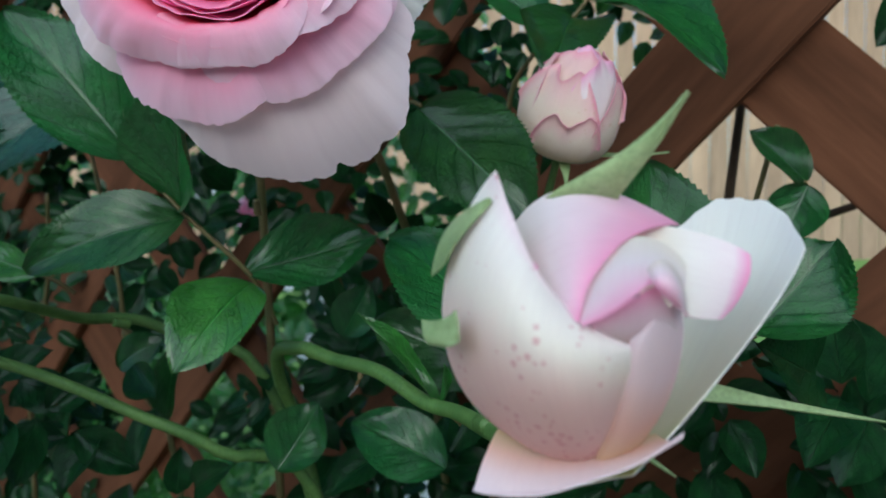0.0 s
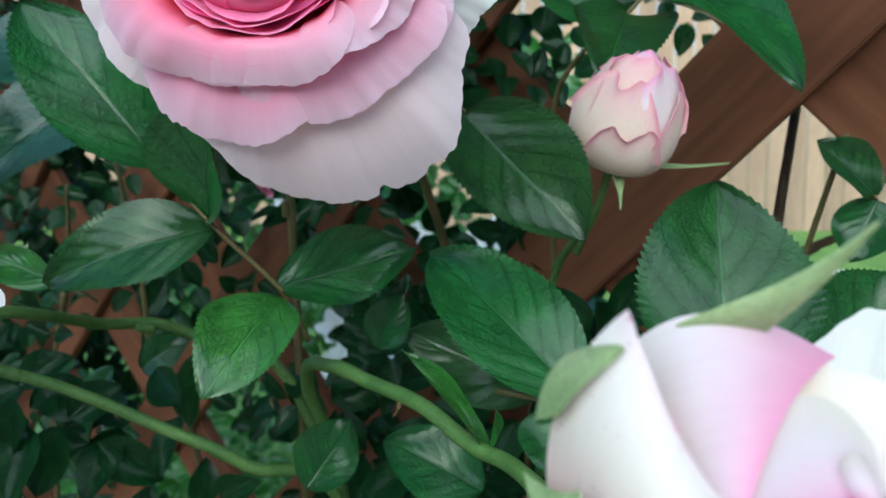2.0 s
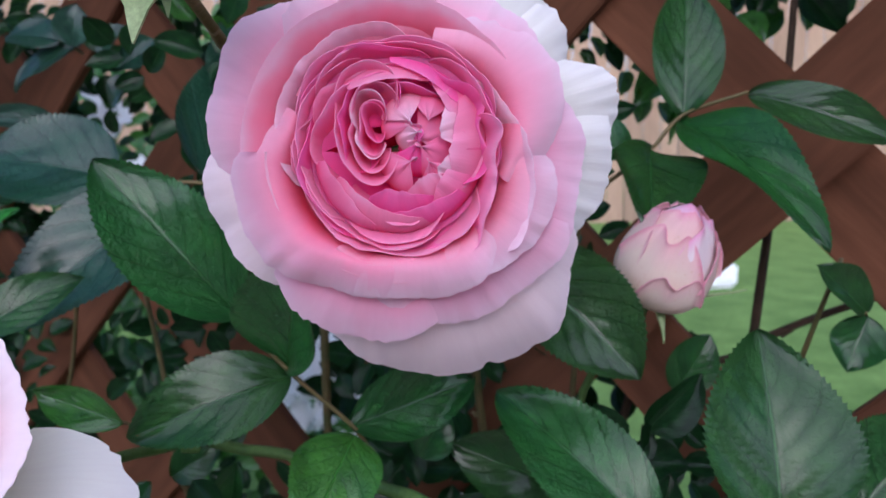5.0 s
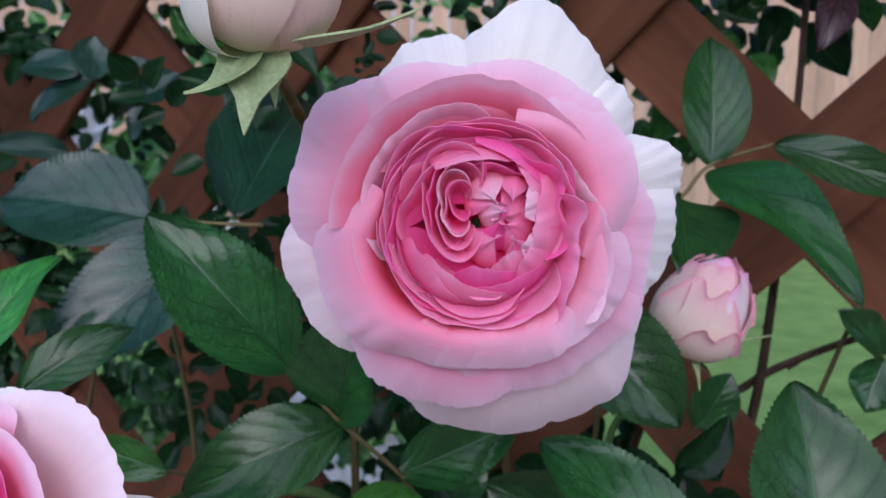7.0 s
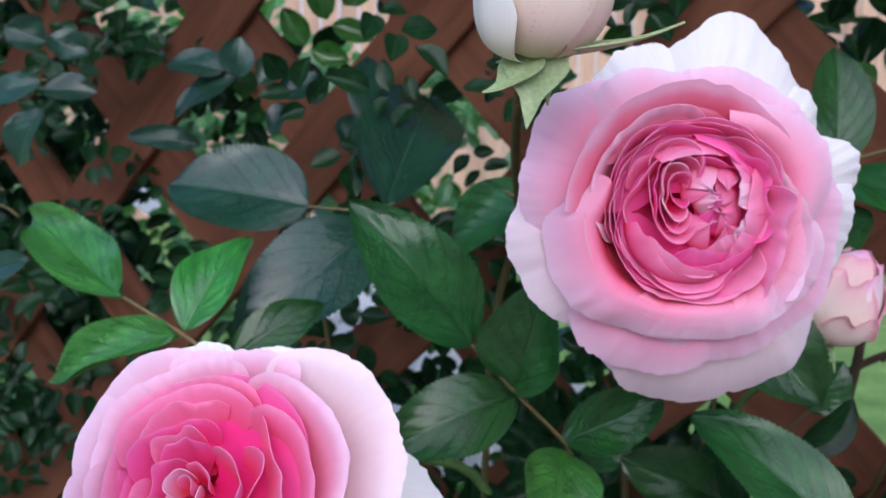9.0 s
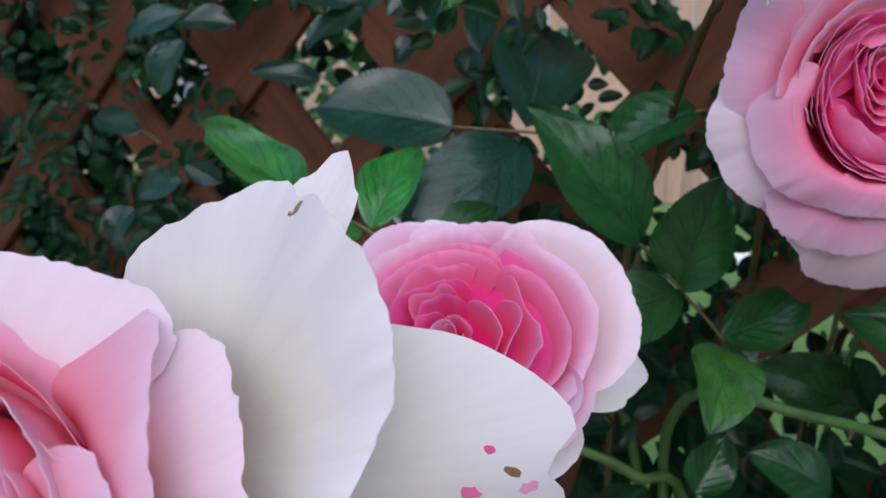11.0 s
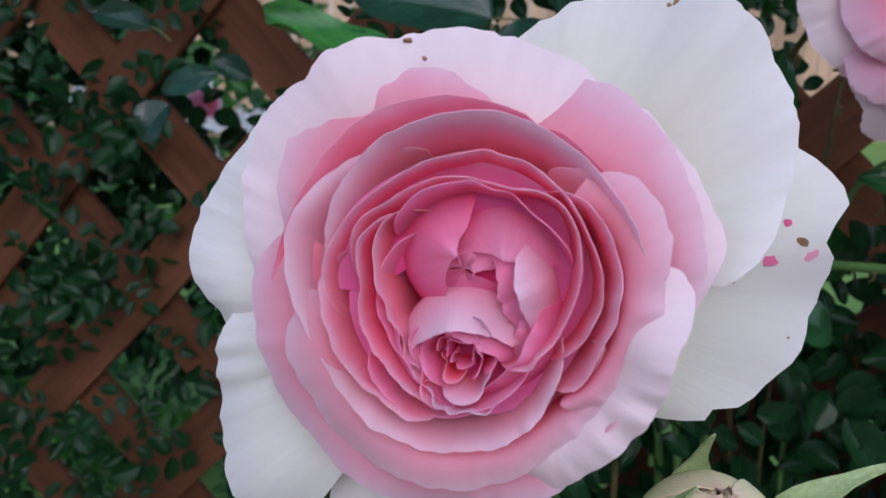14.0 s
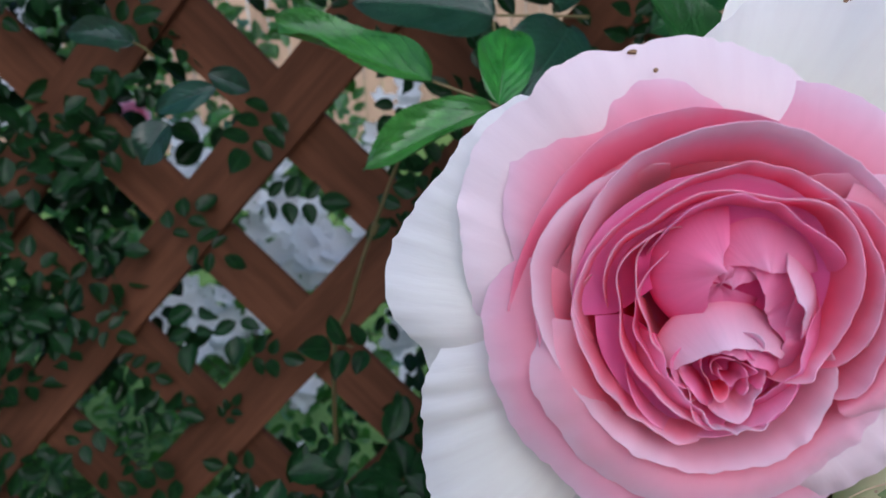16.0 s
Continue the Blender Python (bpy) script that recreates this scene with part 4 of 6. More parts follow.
# long folds nested in one another on one side of the heart
for k, r in enumerate((13.0, 11.2, 9.4, 7.6, 5.8, 4.2)):
    rr = [r * f * rng.uniform(0.93, 1.07) for f in (0.60, 1.30, 1.30, 0.85, 0.75, 0.95, 1.30, 0.80)]
    hh = [2.6 - 0.30 * k + rng.uniform(-1.2, 1.2) for _ in range(8)]
    bowl(rose, (PINK, DEEP, PINK, BLUSH)[k % 4], 38 + rng.uniform(-14, 14), 318 + rng.uniform(-34, 20), rr, hh, -9 + 0.6 * k, rng.uniform(0.0, 0.25), rng.uniform(0.4, 1.0), 0.8, drop=0.25, sharp=6, off=(-6.5 + 0.25 * k, 6.5 + rng.uniform(-0.8, 0.8)), base=min(3, r * 0.45), seed=230 + k, rows=14, cols=61)
# broad petals folded in from the other side and from below, smooth backs showing
for k, (phi, w, base, rim, h, x, y, mat) in enumerate(((40, 30, 25, 17, 1.5, 1, 1, PINK), (8, 34, 25, 13.5, 3.2, 2, 0, PINK), (22, 22, 21, 11, 3.6, 2, 2, BLUSH), (-30, 32, 25, 14, 2.8, 1, 0, PINK), (-14, 22, 20, 11, 3.4, 2, -1, BLUSH),
                                                        (-66, 34, 24, 17, 2.4, 0, 0, DEEP), (252, 46, 24, 16, 2.6, -1, 0, PINK), (276, 38, 21, 10.5, 4.0, 0, -1, DEEP), (300, 30, 20, 9, 3.4, 2, 0, PINK), (222, 34, 24, 18, 2.2, -1, 0, PINK), (98, 32, 25, 19.5, 2.6, 1, 0, PINK), (66, 30, 25, 20, 2.0, 1, 1, DEEP))):
    leaning(rose, mat, phi, w, base, rim, h, (x, y), 241 + k, -9, 0.55)
# small crumpled petals in the middle
for k, (phi, w, base, rim, h, x, y, mat) in enumerate(((150, 60, 9, -3, 1.2, 4, 7, PINK), (30, 60, 10, -3, 0.6, 6, 3, PINK), (265, 60, 10, -4, 1.4, 6, 2, DEEP), (330, 60, 10, -2, 2.0, 7, 1, PINK), (120, 55, 9, -1, 2.4, 4, 8, BLUSH), (215, 60, 10, -2, 1.8, 4, -3, PINK), (80, 45, 8, 0, 2.6, 9, 8, PINK), (300, 50, 9, -1, 2.8, 9, -3, PINK), (190, 50, 7, -1, 3.0, 6, 5, BLUSH))):
    leaning(rose, mat, phi, w, base, rim, h, (x, y), 261 + k, -6, 0.5)
for ob in rose.children[HEART_A:]:
    ob.location.z = 0.0025

# the rose low on its stem
rose_b = flower("rose_flower", "half open pink rose tilted upward above the leaves", "rose", frame_matrix((-0.213, 0.262, 1.226), (-0.22, -0.78, 0.58)), CAB)
bowl(rose_b, WHITE, 84, 138, (39.7, 42.2, 48.7, 51.6, 51.4, 48.9), (-17, -14, -14, -14, -14, -17), -30, 1, 0.8, 0.8, drop=0.14, sharp=12, seed=71)
bowl(rose_b, WHITE, 69, 102, (45, 47.5, 47.9, 46.9, 43.7, 41.2), (-18, -15, -15, -15, -15, -18), -30, 1, 0.8, 0.8, drop=0.14, sharp=12, seed=72)
petal(rose_b, None, 11, 27, ((2, -34), (34, -44), (50, -38), (60, -60)), WHITE, ruffle=1.2, drop=0.45, sharp=1.8, skew=0.0, seed=21, rows=20, cols=37, waist=0.5)
bowl(rose_b, WHITE, 195, 330, (48, 52, 54, 53, 50), -18, -30, 1, 0.8, 1.0, drop=0.14, sharp=12, seed=74)
bowl(rose_b, BLUSH, 106, 190, (40, 47, 51, 50, 48, 45), -4, -28, 0.8, 1.0, 0.6, drop=0.14, sharp=14, seed=75)
bowl(rose_b, BLUSH, 60, 128, (44, 42.5, 42, 43.5, 44), -5, -28, 0.8, 1.0, 0.6, drop=0.14, sharp=14, seed=76)
bowl(rose_b, PALE, -20, 78, (47, 53, 56, 57, 55, 51, 42), (-8, -12, -12, -10, -7, -5, -4), -28, 0.75, 2.6, 0.5, drop=0.14, sharp=14, seed=77, cols=81)
bowl(rose_b, BLUSH, 180, 270, (47, 48, 47, 46, 45), -4, -28, 0.8, 1.0, 0.6, drop=0.14, sharp=14, seed=78)
bowl(rose_b, BLUSH, 255, 350, (45, 46, 47, 47, 46), -4, -28, 0.75, 1.2, 0.6, drop=0.14, sharp=14, seed=79)
bowl(rose_b, BLUSH, 84, 188, (37, 39, 41, 42, 40), -2, -25, 0.6, 1.4, 0.8, drop=0.14, sharp=14, seed=81)
bowl(rose_b, BLUSH, -62, -10, (40, 43, 44, 38), 4, -24, 0.4, 1.6, 0.6, drop=0.3, sharp=3, seed=82)
bowl(rose_b, BLUSH, 176, 300, (38, 39, 38, 37, 36), -1, -25, 0.5, 1.2, 0.8, drop=0.14, sharp=14, seed=83)
bowl(rose_b, BLUSH, -66, 84, (34, 38, 41, 41, 38, 33), 0, -22, 0.6, 1.4, 0.8, drop=0.14, sharp=12, off=(1, 0), seed=84)
bowl(rose_b, PINK, 66, 176, (29, 33, 35, 33), -1, -20, 0.45, 0.8, 0.8, drop=0.14, sharp=12, off=(-1, -1), seed=85)
bowl(rose_b, PINK, 160, 290, (33, 31, 30, 31), 1, -20, 0.3, 0.8, 0.8, drop=0.14, sharp=12, seed=86)
bowl(rose_b, PINK, -70, 72, (26, 31, 33, 31, 26), 2, -18, 0.5, 1.0, 0.8, drop=0.14, sharp=12, off=(1, -2), seed=87)
rng = random.Random(5)
for k, (lo, hi, r, h, x, y) in enumerate(((58, 178, 27, 1, -3, 0), (170, 300, 24, 3, -3, -1), (76, 168, 23.5, 1, -5, 0), (-60, 60, 25, 3, -1, -2), (66, 190, 19, 2, -6, -1), (84, 160, 15.5, 2, -5, -2), (-50, 50, 19, 4, -1, -3), (60, 150, 12, 3, -6, -2), (-30, 80, 14, 5, -2, -4), (180, 310, 17, 4, -4, -2), (96, 210, 9, 3, -6, -4), (200, 330, 11, 5, -4, -3), (10, 110, 8, 5, -4, -5))):
    rr = [r * rng.uniform(0.9, 1.1) for _ in range(5)]
    bowl(rose_b, DEEP if k % 3 == 1 else PINK, lo, hi, rr, [h + rng.uniform(-1.5, 1.5) for _ in range(5)], -12, rng.uniform(0.15, 0.5), 0.8, 0.9, drop=0.2, sharp=6, off=(x, y), seed=90 + k, cols=37, rows=14)
bowl(rose_b, BLUSH, 200, 380, (6, 6.5, 6, 5.5), 6, -6, 0.5, 0.8, 0.6, drop=0.3, sharp=4, off=(-4, -4), base=2, seed=104, cols=33, rows=14)
bowl(rose_b, BLUSH, 60, 230, (4.5, 5, 5.5, 5), 6, -6, 0.3, 0.6, 0.6, drop=0.3, sharp=4, off=(-4.5, -3.5), base=1.5, seed=105, cols=33, rows=14)
bowl(rose_b, PINK, -40, 170, (2.6, 2.8, 3, 2.6), 6, -6, 0.2, 0.4, 0.4, drop=0.3, sharp=4, off=(-4, -4), base=1, seed=106, cols=33, rows=14)
petal(rose_b, None, 0, 180, ((0.5, -7), (12, -8), (26, -8), (31, -3)), DEEP, ruffle=0.2, drop=0.0, seed=60)

# the near rose
rose_c = flower("rose_flower", "large cupped pink rose with nibbled ivory back petals", "rose", frame_matrix((-0.3055, 0.1455, 1.2135), (-0.42, -0.90, 0.09)), CAB)
bowl(rose_c, WHITE, 5, 98, (52, 62, 70, 76, 80, 76.5, 70, 58, 48), (-20, -24, -33, -34, -34, -41, -42, -38, -36), -40, 0.9, 0.8, 1.2, drop=0.12, sharp=12, cols=91, seed=29, dent=((0.23, 0.035),), rag=0.7)
petal(rose_c, None, 0, 47, ((2, -36), (30, -48), (58, -62), (87, -82)), WHITE, ruffle=3.0, drop=0.42, sharp=2.3, notch=0.10, seed=6, rows=22, cols=31, waist=0.45)
petal(rose_c, None, 70, 11, ((2, -36), (30, -50), (56, -66), (82, -74)), WHITE, ruffle=1.0, drop=0.5, sharp=2.0, seed=9, rows=18, cols=19, waist=0.5)
bowl(rose_c, WHITE, 126, 203, (58.3, 60.8, 63.6, 66.8, 67.7, 61.6, 59.1), (-17, -14, -14, -14, -14, -14, -17), -34, 1, 0.8, 1.0, drop=0.14, sharp=14, seed=31, crown=-4, base=18)
bowl(rose_c, WHITE, 167, 234, (47.6, 50.1, 58.5, 65.6, 71.7, 77.3, 74.8), (-13, -10, -11.6, -13.2, -14.6, -16, -19), -34, 1, 0.8, 1.0, drop=0.14, sharp=14, seed=32, crown=-4, base=18)
bowl(rose_c, PALE, 56, 189, (48, 50.5, 52, 55.1, 55.9, 59, 59.1, 58, 54.2, 50.2, 47.7), (-25, -22, -17.3, -12, -8.4, -5.1, -5.8, -6, -6, -6, -9), -32, 0.95, 0.6, 0.6, cols=91, dent=((0.12, 0.03), (-0.15, 0.025)), drop=0.14, sharp=14, seed=33, crown=-4, base=18)
bowl(rose_c, PALE, -10, 66, (36.5, 39, 47.5, 47.5, 48.2, 50.7, 48.2), (-1, 2, -11, -15.3, -19.5, -25, -28), -32, 0.8, 0.6, 0.6, drop=0.14, sharp=14, seed=34, crown=-9, base=18)
bowl(rose_c, SHELLPINK, 56, 178, (34.9, 37.4, 40.5, 44.7, 48.9, 53, 53.1, 49.7, 43, 40.5), (-17, -14, -11.8, -8, -7, -6.2, -5.2, -4.1, -3, -6), -30, 0.85, 0.8, 0.5, cols=81, drop=0.14, sharp=14, seed=35, crown=-2, base=20)
bowl(rose_c, SHELLPINK, 1, 101, (38.8, 41.3, 43.7, 46.3, 48.7, 49.3, 46.9, 42.9, 40.4), (2, 5, 3.4, -0.1, -7, -16.2, -22.5, -27, -30), -32, 0.8, 0.8, 0.5, cols=81, drop=0.14, sharp=14, seed=36, crown=0, base=20)
bowl(rose_c, PALE, -75, 20, (35.3, 37.8, 36.4, 35.1, 35.2, 35.9, 37.1, 40, 37.5), (-1, 2, 5.2, 8.4, 11.1, 12.4, 12.9, 6, 3), -28, 0.75, 1.6, 1.0, drop=0.14, sharp=14, seed=37, crown=8, base=20)
bowl(rose_c, SHELLPINK, 161, 312, (44.9, 47.4, 46.8, 46, 46, 45.5, 43, 40.4, 38.7, 37.8, 35.3), (-4, -1, -1, -1, -0.9, -0.6, -0.1, 0.5, 1.3, 2, -1), -30, 0.85, 1.0, 0.6, cols=91, drop=0.14, sharp=14, seed=38, crown=2.5, base=20)
bowl(rose_c, SHELLPINK, 177, 353, (37.8, 40.3, 38.5, 38.1, 37.1, 35.3, 32.3, 29.8, 29.1, 28.9, 26.4), (-1, 2, 2.7, 3.1, 3.6, 4.2, 5.4, 6.4, 7.2, 8, 5), -28, 0.65, 0.8, 0.6, cols=81, drop=0.14, sharp=14, seed=39, crown=5.5, base=21)
bowl(rose_c, SHELLPINK, -41, 54, (25.8, 28.3, 29.9, 32.3, 35, 37.8, 38, 35.5), (6, 9, 9, 8.5, 7.7, 6.1, 4, 1), -28, 0.55, 1.4, 0.7, drop=0.14, sharp=14, seed=40, crown=9, base=22)
bowl(rose_c, SHELLPINK, 111, 349, (35.1, 37.6, 39.3, 36, 31.1, 29.2, 28.2, 24.9, 22, 19.7, 17.2), (2, 5, 5, 5.3, 6.2, 7, 7.5, 8.1, 8.6, 9, 6), -26, 0.5, 2.0, 0.6, cols=91, drop=0.14, sharp=14, seed=41)
bowl(rose_c, SHELLPINK, -33, 177, (24, 26.5, 29.7, 33, 34.7, 35.8, 37.5, 38.1, 35.5, 33.1, 30.6), (6, 9, 8.6, 8.1, 8, 7.9, 7.4, 6.6, 5.1, 4, 1), -26, 0.45, 1.2, 0.6, cols=91, drop=0.14, sharp=14, seed=42)
bowl(rose_c, ROSE, -42, 65, (20.2, 22.7, 23.9, 25.1, 26.5, 27.8, 28.8, 29.5, 27), (7, 10, 10, 10, 10, 10, 10, 10, 7), -22, 0.35, 0.8, 0.6, drop=0.14, sharp=14, seed=43)
bowl(rose_c, ROSE, -29, 191, (17.5, 20, 23.4, 26.1, 28.8, 29.7, 30.1, 29.9, 30.1, 30, 27.5), (7, 10, 9.5, 9, 8.6, 8, 7.6, 7.1, 6.5, 6, 3), -20, 0.2, 0.9, 0.6, cols=91, drop=0.14, sharp=14, seed=44)
bowl(rose_c, ROSE, 156, 256, (27.5, 30, 29.1, 28.1, 26.8, 25.3, 23.9, 22.5, 20), (3, 6, 6.8, 7.7, 8.2, 8.6, 8.8, 9, 6), -20, 0.2, 1.0, 0.8, drop=0.14, sharp=14, seed=45)
bowl(rose_c, ROSE, -62, 173, (10.2, 12.7, 15, 18.1, 22.1, 26.1, 25.1, 25.8, 25.3, 26.8, 24.3), (7, 10, 9.8, 9.6, 9.4, 9.1, 8.6, 8, 7.5, 7, 4), -16, 0.08, 1.6, 0.8, cols=91, drop=0.14, sharp=14, seed=46)
bowl(rose_c, ROSE, 122, 270, (22.6, 25.1, 26, 23, 21.5, 20.2, 18.8, 19, 19, 18.4, 15.9), (5, 8, 8, 8, 8, 8, 8, 8, 8, 8, 5), -16, 0.08, 0.8, 0.8, cols=81, drop=0.14, sharp=14, seed=47)
bowl(rose_c, ROSE, 116, 248, (20.8, 23.3, 23.1, 20.6, 18.3, 16.8, 15.4, 15.4, 15.5, 15.5, 13), (4, 7, 7, 7, 7, 7, 7, 7, 7, 7, 4), -15, 0.05, 0.6, 0.8, drop=0.14, sharp=14, seed=48)
bowl(rose_c, WHITE, 232, 282, (70, 64, 58, 52), -18, -34, 1, 0.6, 1.0, 0.3, 8, seed=33)
bowl(rose_c, PINK, 30, 140, (21, 23, 24, 24, 23), 8, -12, 0.05, 1.0, 1.0, drop=0.2, sharp=10, seed=51)
bowl(rose_c, PINK, 200, 330, (21, 20.5, 19, 17, 15), 7, -12, 0.05, 1.0, 0.9, drop=0.2, sharp=10, off=(-2, -1), seed=52)
bowl(rose_c, PINK, 130, 235, (20, 19, 17, 15), 6, -12, 0.05, 0.7, 0.8, drop=0.2, sharp=10, seed=53)
petal(rose_c, None, 0, 180, ((3, -29), (20, -21), (26, -6), (36, 1.5)), ROSE, ruffle=0.4, drop=0.0, off=(-4, 3), seed=39, cols=61)
bowl(rose_c, ROSE, -70, 40, (28, 30, 31, 32, 32, 30), (6, 9, 9, 9, 8, 6), -14, 0.35, 1.0, 0.6, drop=0.2, sharp=8, seed=57)
bowl(rose_c, SHELLPINK, -60, 66, (31, 33, 34, 35, 35.5, 34), (5, 7, 7.5, 7, 6, 4), -10, 0.6, 1.0, 0.6, drop=0.2, sharp=8, seed=58)
# heart: a dark hollow, scale-like petals above, an arch over a small spiral below
petal(rose_c, None, 0, 180, ((0.5, -1), (10, -1.5), (20, -1), (25, 1)), DEEP, ruffle=0.2, drop=0.0, off=(-3, 2), seed=40)
leaning(rose_c, PINK, 100, 80, 11, 0.5, 2.5, (-1, 7), 48, -5, 0.3)
leaning(rose_c, PINK, 262, 75, 10, -3.5, 2.6, (-3, 8), 49, -4, 0.3)
leaning(rose_c, PINK, 84, 80, 13, 1.5, 4.5, (5, 9), 42, -4, 0.4)
leaning(rose_c, PINK, 40, 66, 13, 3.0, 3, (3, 5), 44, -4, 0.5)
leaning(rose_c, PINK, 165, 84, 14, 0.5, 7, (-3, 11), 41, -4, 0.4)
leaning(rose_c, BLUSH, 14, 44, 14, 7.0, 11, (2, 3), 45, -3, 0.5)
leaning(rose_c, PINK, -32, 50, 17, 10, 8, (0, -2), 46, -4, 0.6)
leaning(rose_c, BLUSH, 96, 78, 14, 6.5, 9.5, (-2, -8.5), 54, -2, 0.5)
leaning(rose_c, PINK, 70, 66, 12, 4.5, 8.5, (-1.5, -9), 55, -2, 0.5)
leaning(rose_c, BLUSH, 268, 34, 14, 12, 11, (-2, -5), 56, -2, 1.2)
for k, (lo, hi, r, h, mat) in enumerate(((30, 150, 11, 8, BLUSH), (150, 275, 14.5, 6.5, PINK), (165, 290, 12, 7, ROSE), (240, 350, 9.5, 9, BLUSH), (-30, 70, 8.5, 8, PINK), (150, 262, 9.5, 7, PINK), (60, 170, 7.5, 7.5, PINK), (-60, 60, 5.5, 7, PINK), (170, 300, 5.5, 7, ROSE), (50, 190, 4, 6.5, PINK), (230, 400, 3, 6.5, PINK), (90, 250, 2, 6, PINK))):
    rr = [0.7 * r * (1 + 0.13 * math.sin(2.4 * q + k)) for q in range(5)]
    bowl(rose_c, mat, lo, hi, rr, [h - 0.8 + 2.2 * math.sin(1.9 * q + 2 * k) for q in range(5)], -2, 0.3 + 0.2 * math.sin(k * 1.7), 0.7, 0.8, drop=0.22, sharp=5, off=(-2.3 + 0.6 * math.sin(k * 2.1), -8.5 + 0.6 * math.cos(k * 1.3)), base=min(3, r * 0.45), seed=300 + k, rows=14, cols=41)
leaning(rose_c, PINK, 22, 50, 17, 5, 5, (0, 1), 62, -2, 0.5)
leaning(rose_c, PINK, -8, 40, 17, 8, 4, (0, -1), 63, -2, 0.5)
leaning(rose_c, PINK, 215, 44, 17, 12, 8, (-2, -3), 47, -4, 0.6)


def blemish(parent, at, normal, long, wide, turn, material, seed, label):
    """A small ragged patch lying on a petal: a nibble or a dry tear."""
    rr = random.Random(seed)
    m = frame_matrix(Vector(at) + Vector(normal).normalized() * 0.0002, normal, (0, 0, 1), turn)
    ring = [(math.cos(k * math.pi / 6) * long / 2 * rr.uniform(0.65, 1.1), math.sin(k * math.pi / 6) * wide / 2 * rr.uniform(0.65, 1.1)) for k in range(12)]
    verts = [m @ Vector((0, 0, 0))] + [m @ Vector((x, y, 0)) for x, y in ring] + [m @ Vector((x, y, -0.0006)) for x, y in ring]
    faces = [(0, 1 + k, 1 + (k + 1) % 12) for k in range(12)] + [(1 + k, 13 + k, 13 + (k + 1) % 12, 1 + (k + 1) % 12) for k in range(12)]
    ob = mesh_object("blemish", verts, faces, material, None, [(0.5, 0.7)] * len(verts), False, label)
    ob.parent = parent
    ob.matrix_basis = parent.matrix_basis.inverted()


BIG, LOW, SIDE = (-0.64, -0.70, 0.32), (0.07, -0.99, -0.05), (0.1, -0.98, -0.2)
for at, nrm, ln, wd, turn, mat, text in (
        ((-0.2536, 0.1717, 1.2749), BIG, 0.0038, 0.0011, 62, DRY, "brown nibbled notch"), ((-0.2553, 0.1726, 1.2734), BIG, 0.0012, 0.0011, 0, DRY, "brown speck"),
        ((-0.2135, 0.1786, 1.2216), LOW, 0.0030, 0.0022, -20, PINK, "nibbled hole showing pink"), ((-0.2177, 0.1786, 1.2116), LOW, 0.0056, 0.0034, -10, PINK, "nibbled hole showing pink"),
        ((-0.2082, 0.1788, 1.2163), LOW, 0.0050, 0.0024, -25, DRY, "dry brown tear"), ((-0.2043, 0.1797, 1.2122), SIDE, 0.0046, 0.0034, 20, BLUSH, "ragged pinkish tear"), ((-0.2060, 0.1792, 1.2165), LOW, 0.0018, 0.0012, 40, DRY, "brown speck"),
        ((-0.2273, 0.1790, 1.2062), SIDE, 0.0007, 0.0007, 0, DRY, "dark speck"), ((-0.2053, 0.1836, 1.1880), (0.2, -0.98, 0.08), 0.0008, 0.0008, 0, DRY, "dark speck"),
        ((-0.3161, 0.1646, 1.2642), (-0.21, -0.68, 0.7), 0.0020, 0.0008, 0, DRY, "brown nibbled rim"), ((-0.3136, 0.1605, 1.2607), (-0.38, -0.69, 0.61), 0.0010, 0.0008, 0, DRY, "brown speck")):
    blemish(rose_c, at, nrm, ln, wd, turn, mat, int(ln * 1e6), text)


# ---- buds ----
def egg(r, length, close, floor=0.0, flare=0.0):
    return ((1.5, floor), (r * 1.5, floor + length * 0.02), (r * (1.25 + flare), length * 0.80), (r * close + flare * r, length))


BUDS = "buds of the climbing rose"
bud = flower("rose_bud", "cream and pink opening rosebud with crimson freckles and curled sepals", "rosebud", frame_matrix((0.0225, 0.1870, 1.1970), (0.33, -0.86, 0.36)) @ Matrix.Scale(0.82, 4), BUDS)


# broad ivory petal standing off behind
blade(bud, WHITE, (((2.3, -25.8, 11.8), (7.2, -26.4, 10.5), (10.8, -25.9, 14.5), (9.8, -25.2, 22.5)), ((20.4, -15.5, 7.5), (26.1, -17.8, 3.3), (27.1, -18.7, 11.4), (22.4, -15.8, 26.8)), ((32.7, 7.4, 10.5), (41.4, 5.9, 4.9), (45.4, 1.4, 12.9), (39.3, 0.3, 34.6)), ((32.6, 18.2, 13.7), (43.0, 28.5, 14.9), (52.2, 25.4, 25.1), (44.7, 8.7, 34.9))), seed=1, ruffle=0.5)
# petal spread below
blade(bud, PALE, (((-6.8, -14.7, 6.7), (-0.2, -18.7, 10.4), (8.2, -19.9, 15.5), (17.7, -19.3, 18.8)), ((-10.6, -18.4, 9.7), (-4.3, -22.3, 16.0), (4.2, -23.7, 23.7), (15.3, -21.4, 25.4)), ((-13.8, -22.0, 12.9), (-8.7, -25.5, 22.9), (0.5, -26.0, 29.8), (14.6, -21.6, 29.1)), ((-14.8, -24.6, 13.1), (-10.6, -27.8, 24.2), (0.1, -27.6, 31.9), (16.3, -20.1, 30.2))), seed=2, ruffle=0.4, lip=0.6)
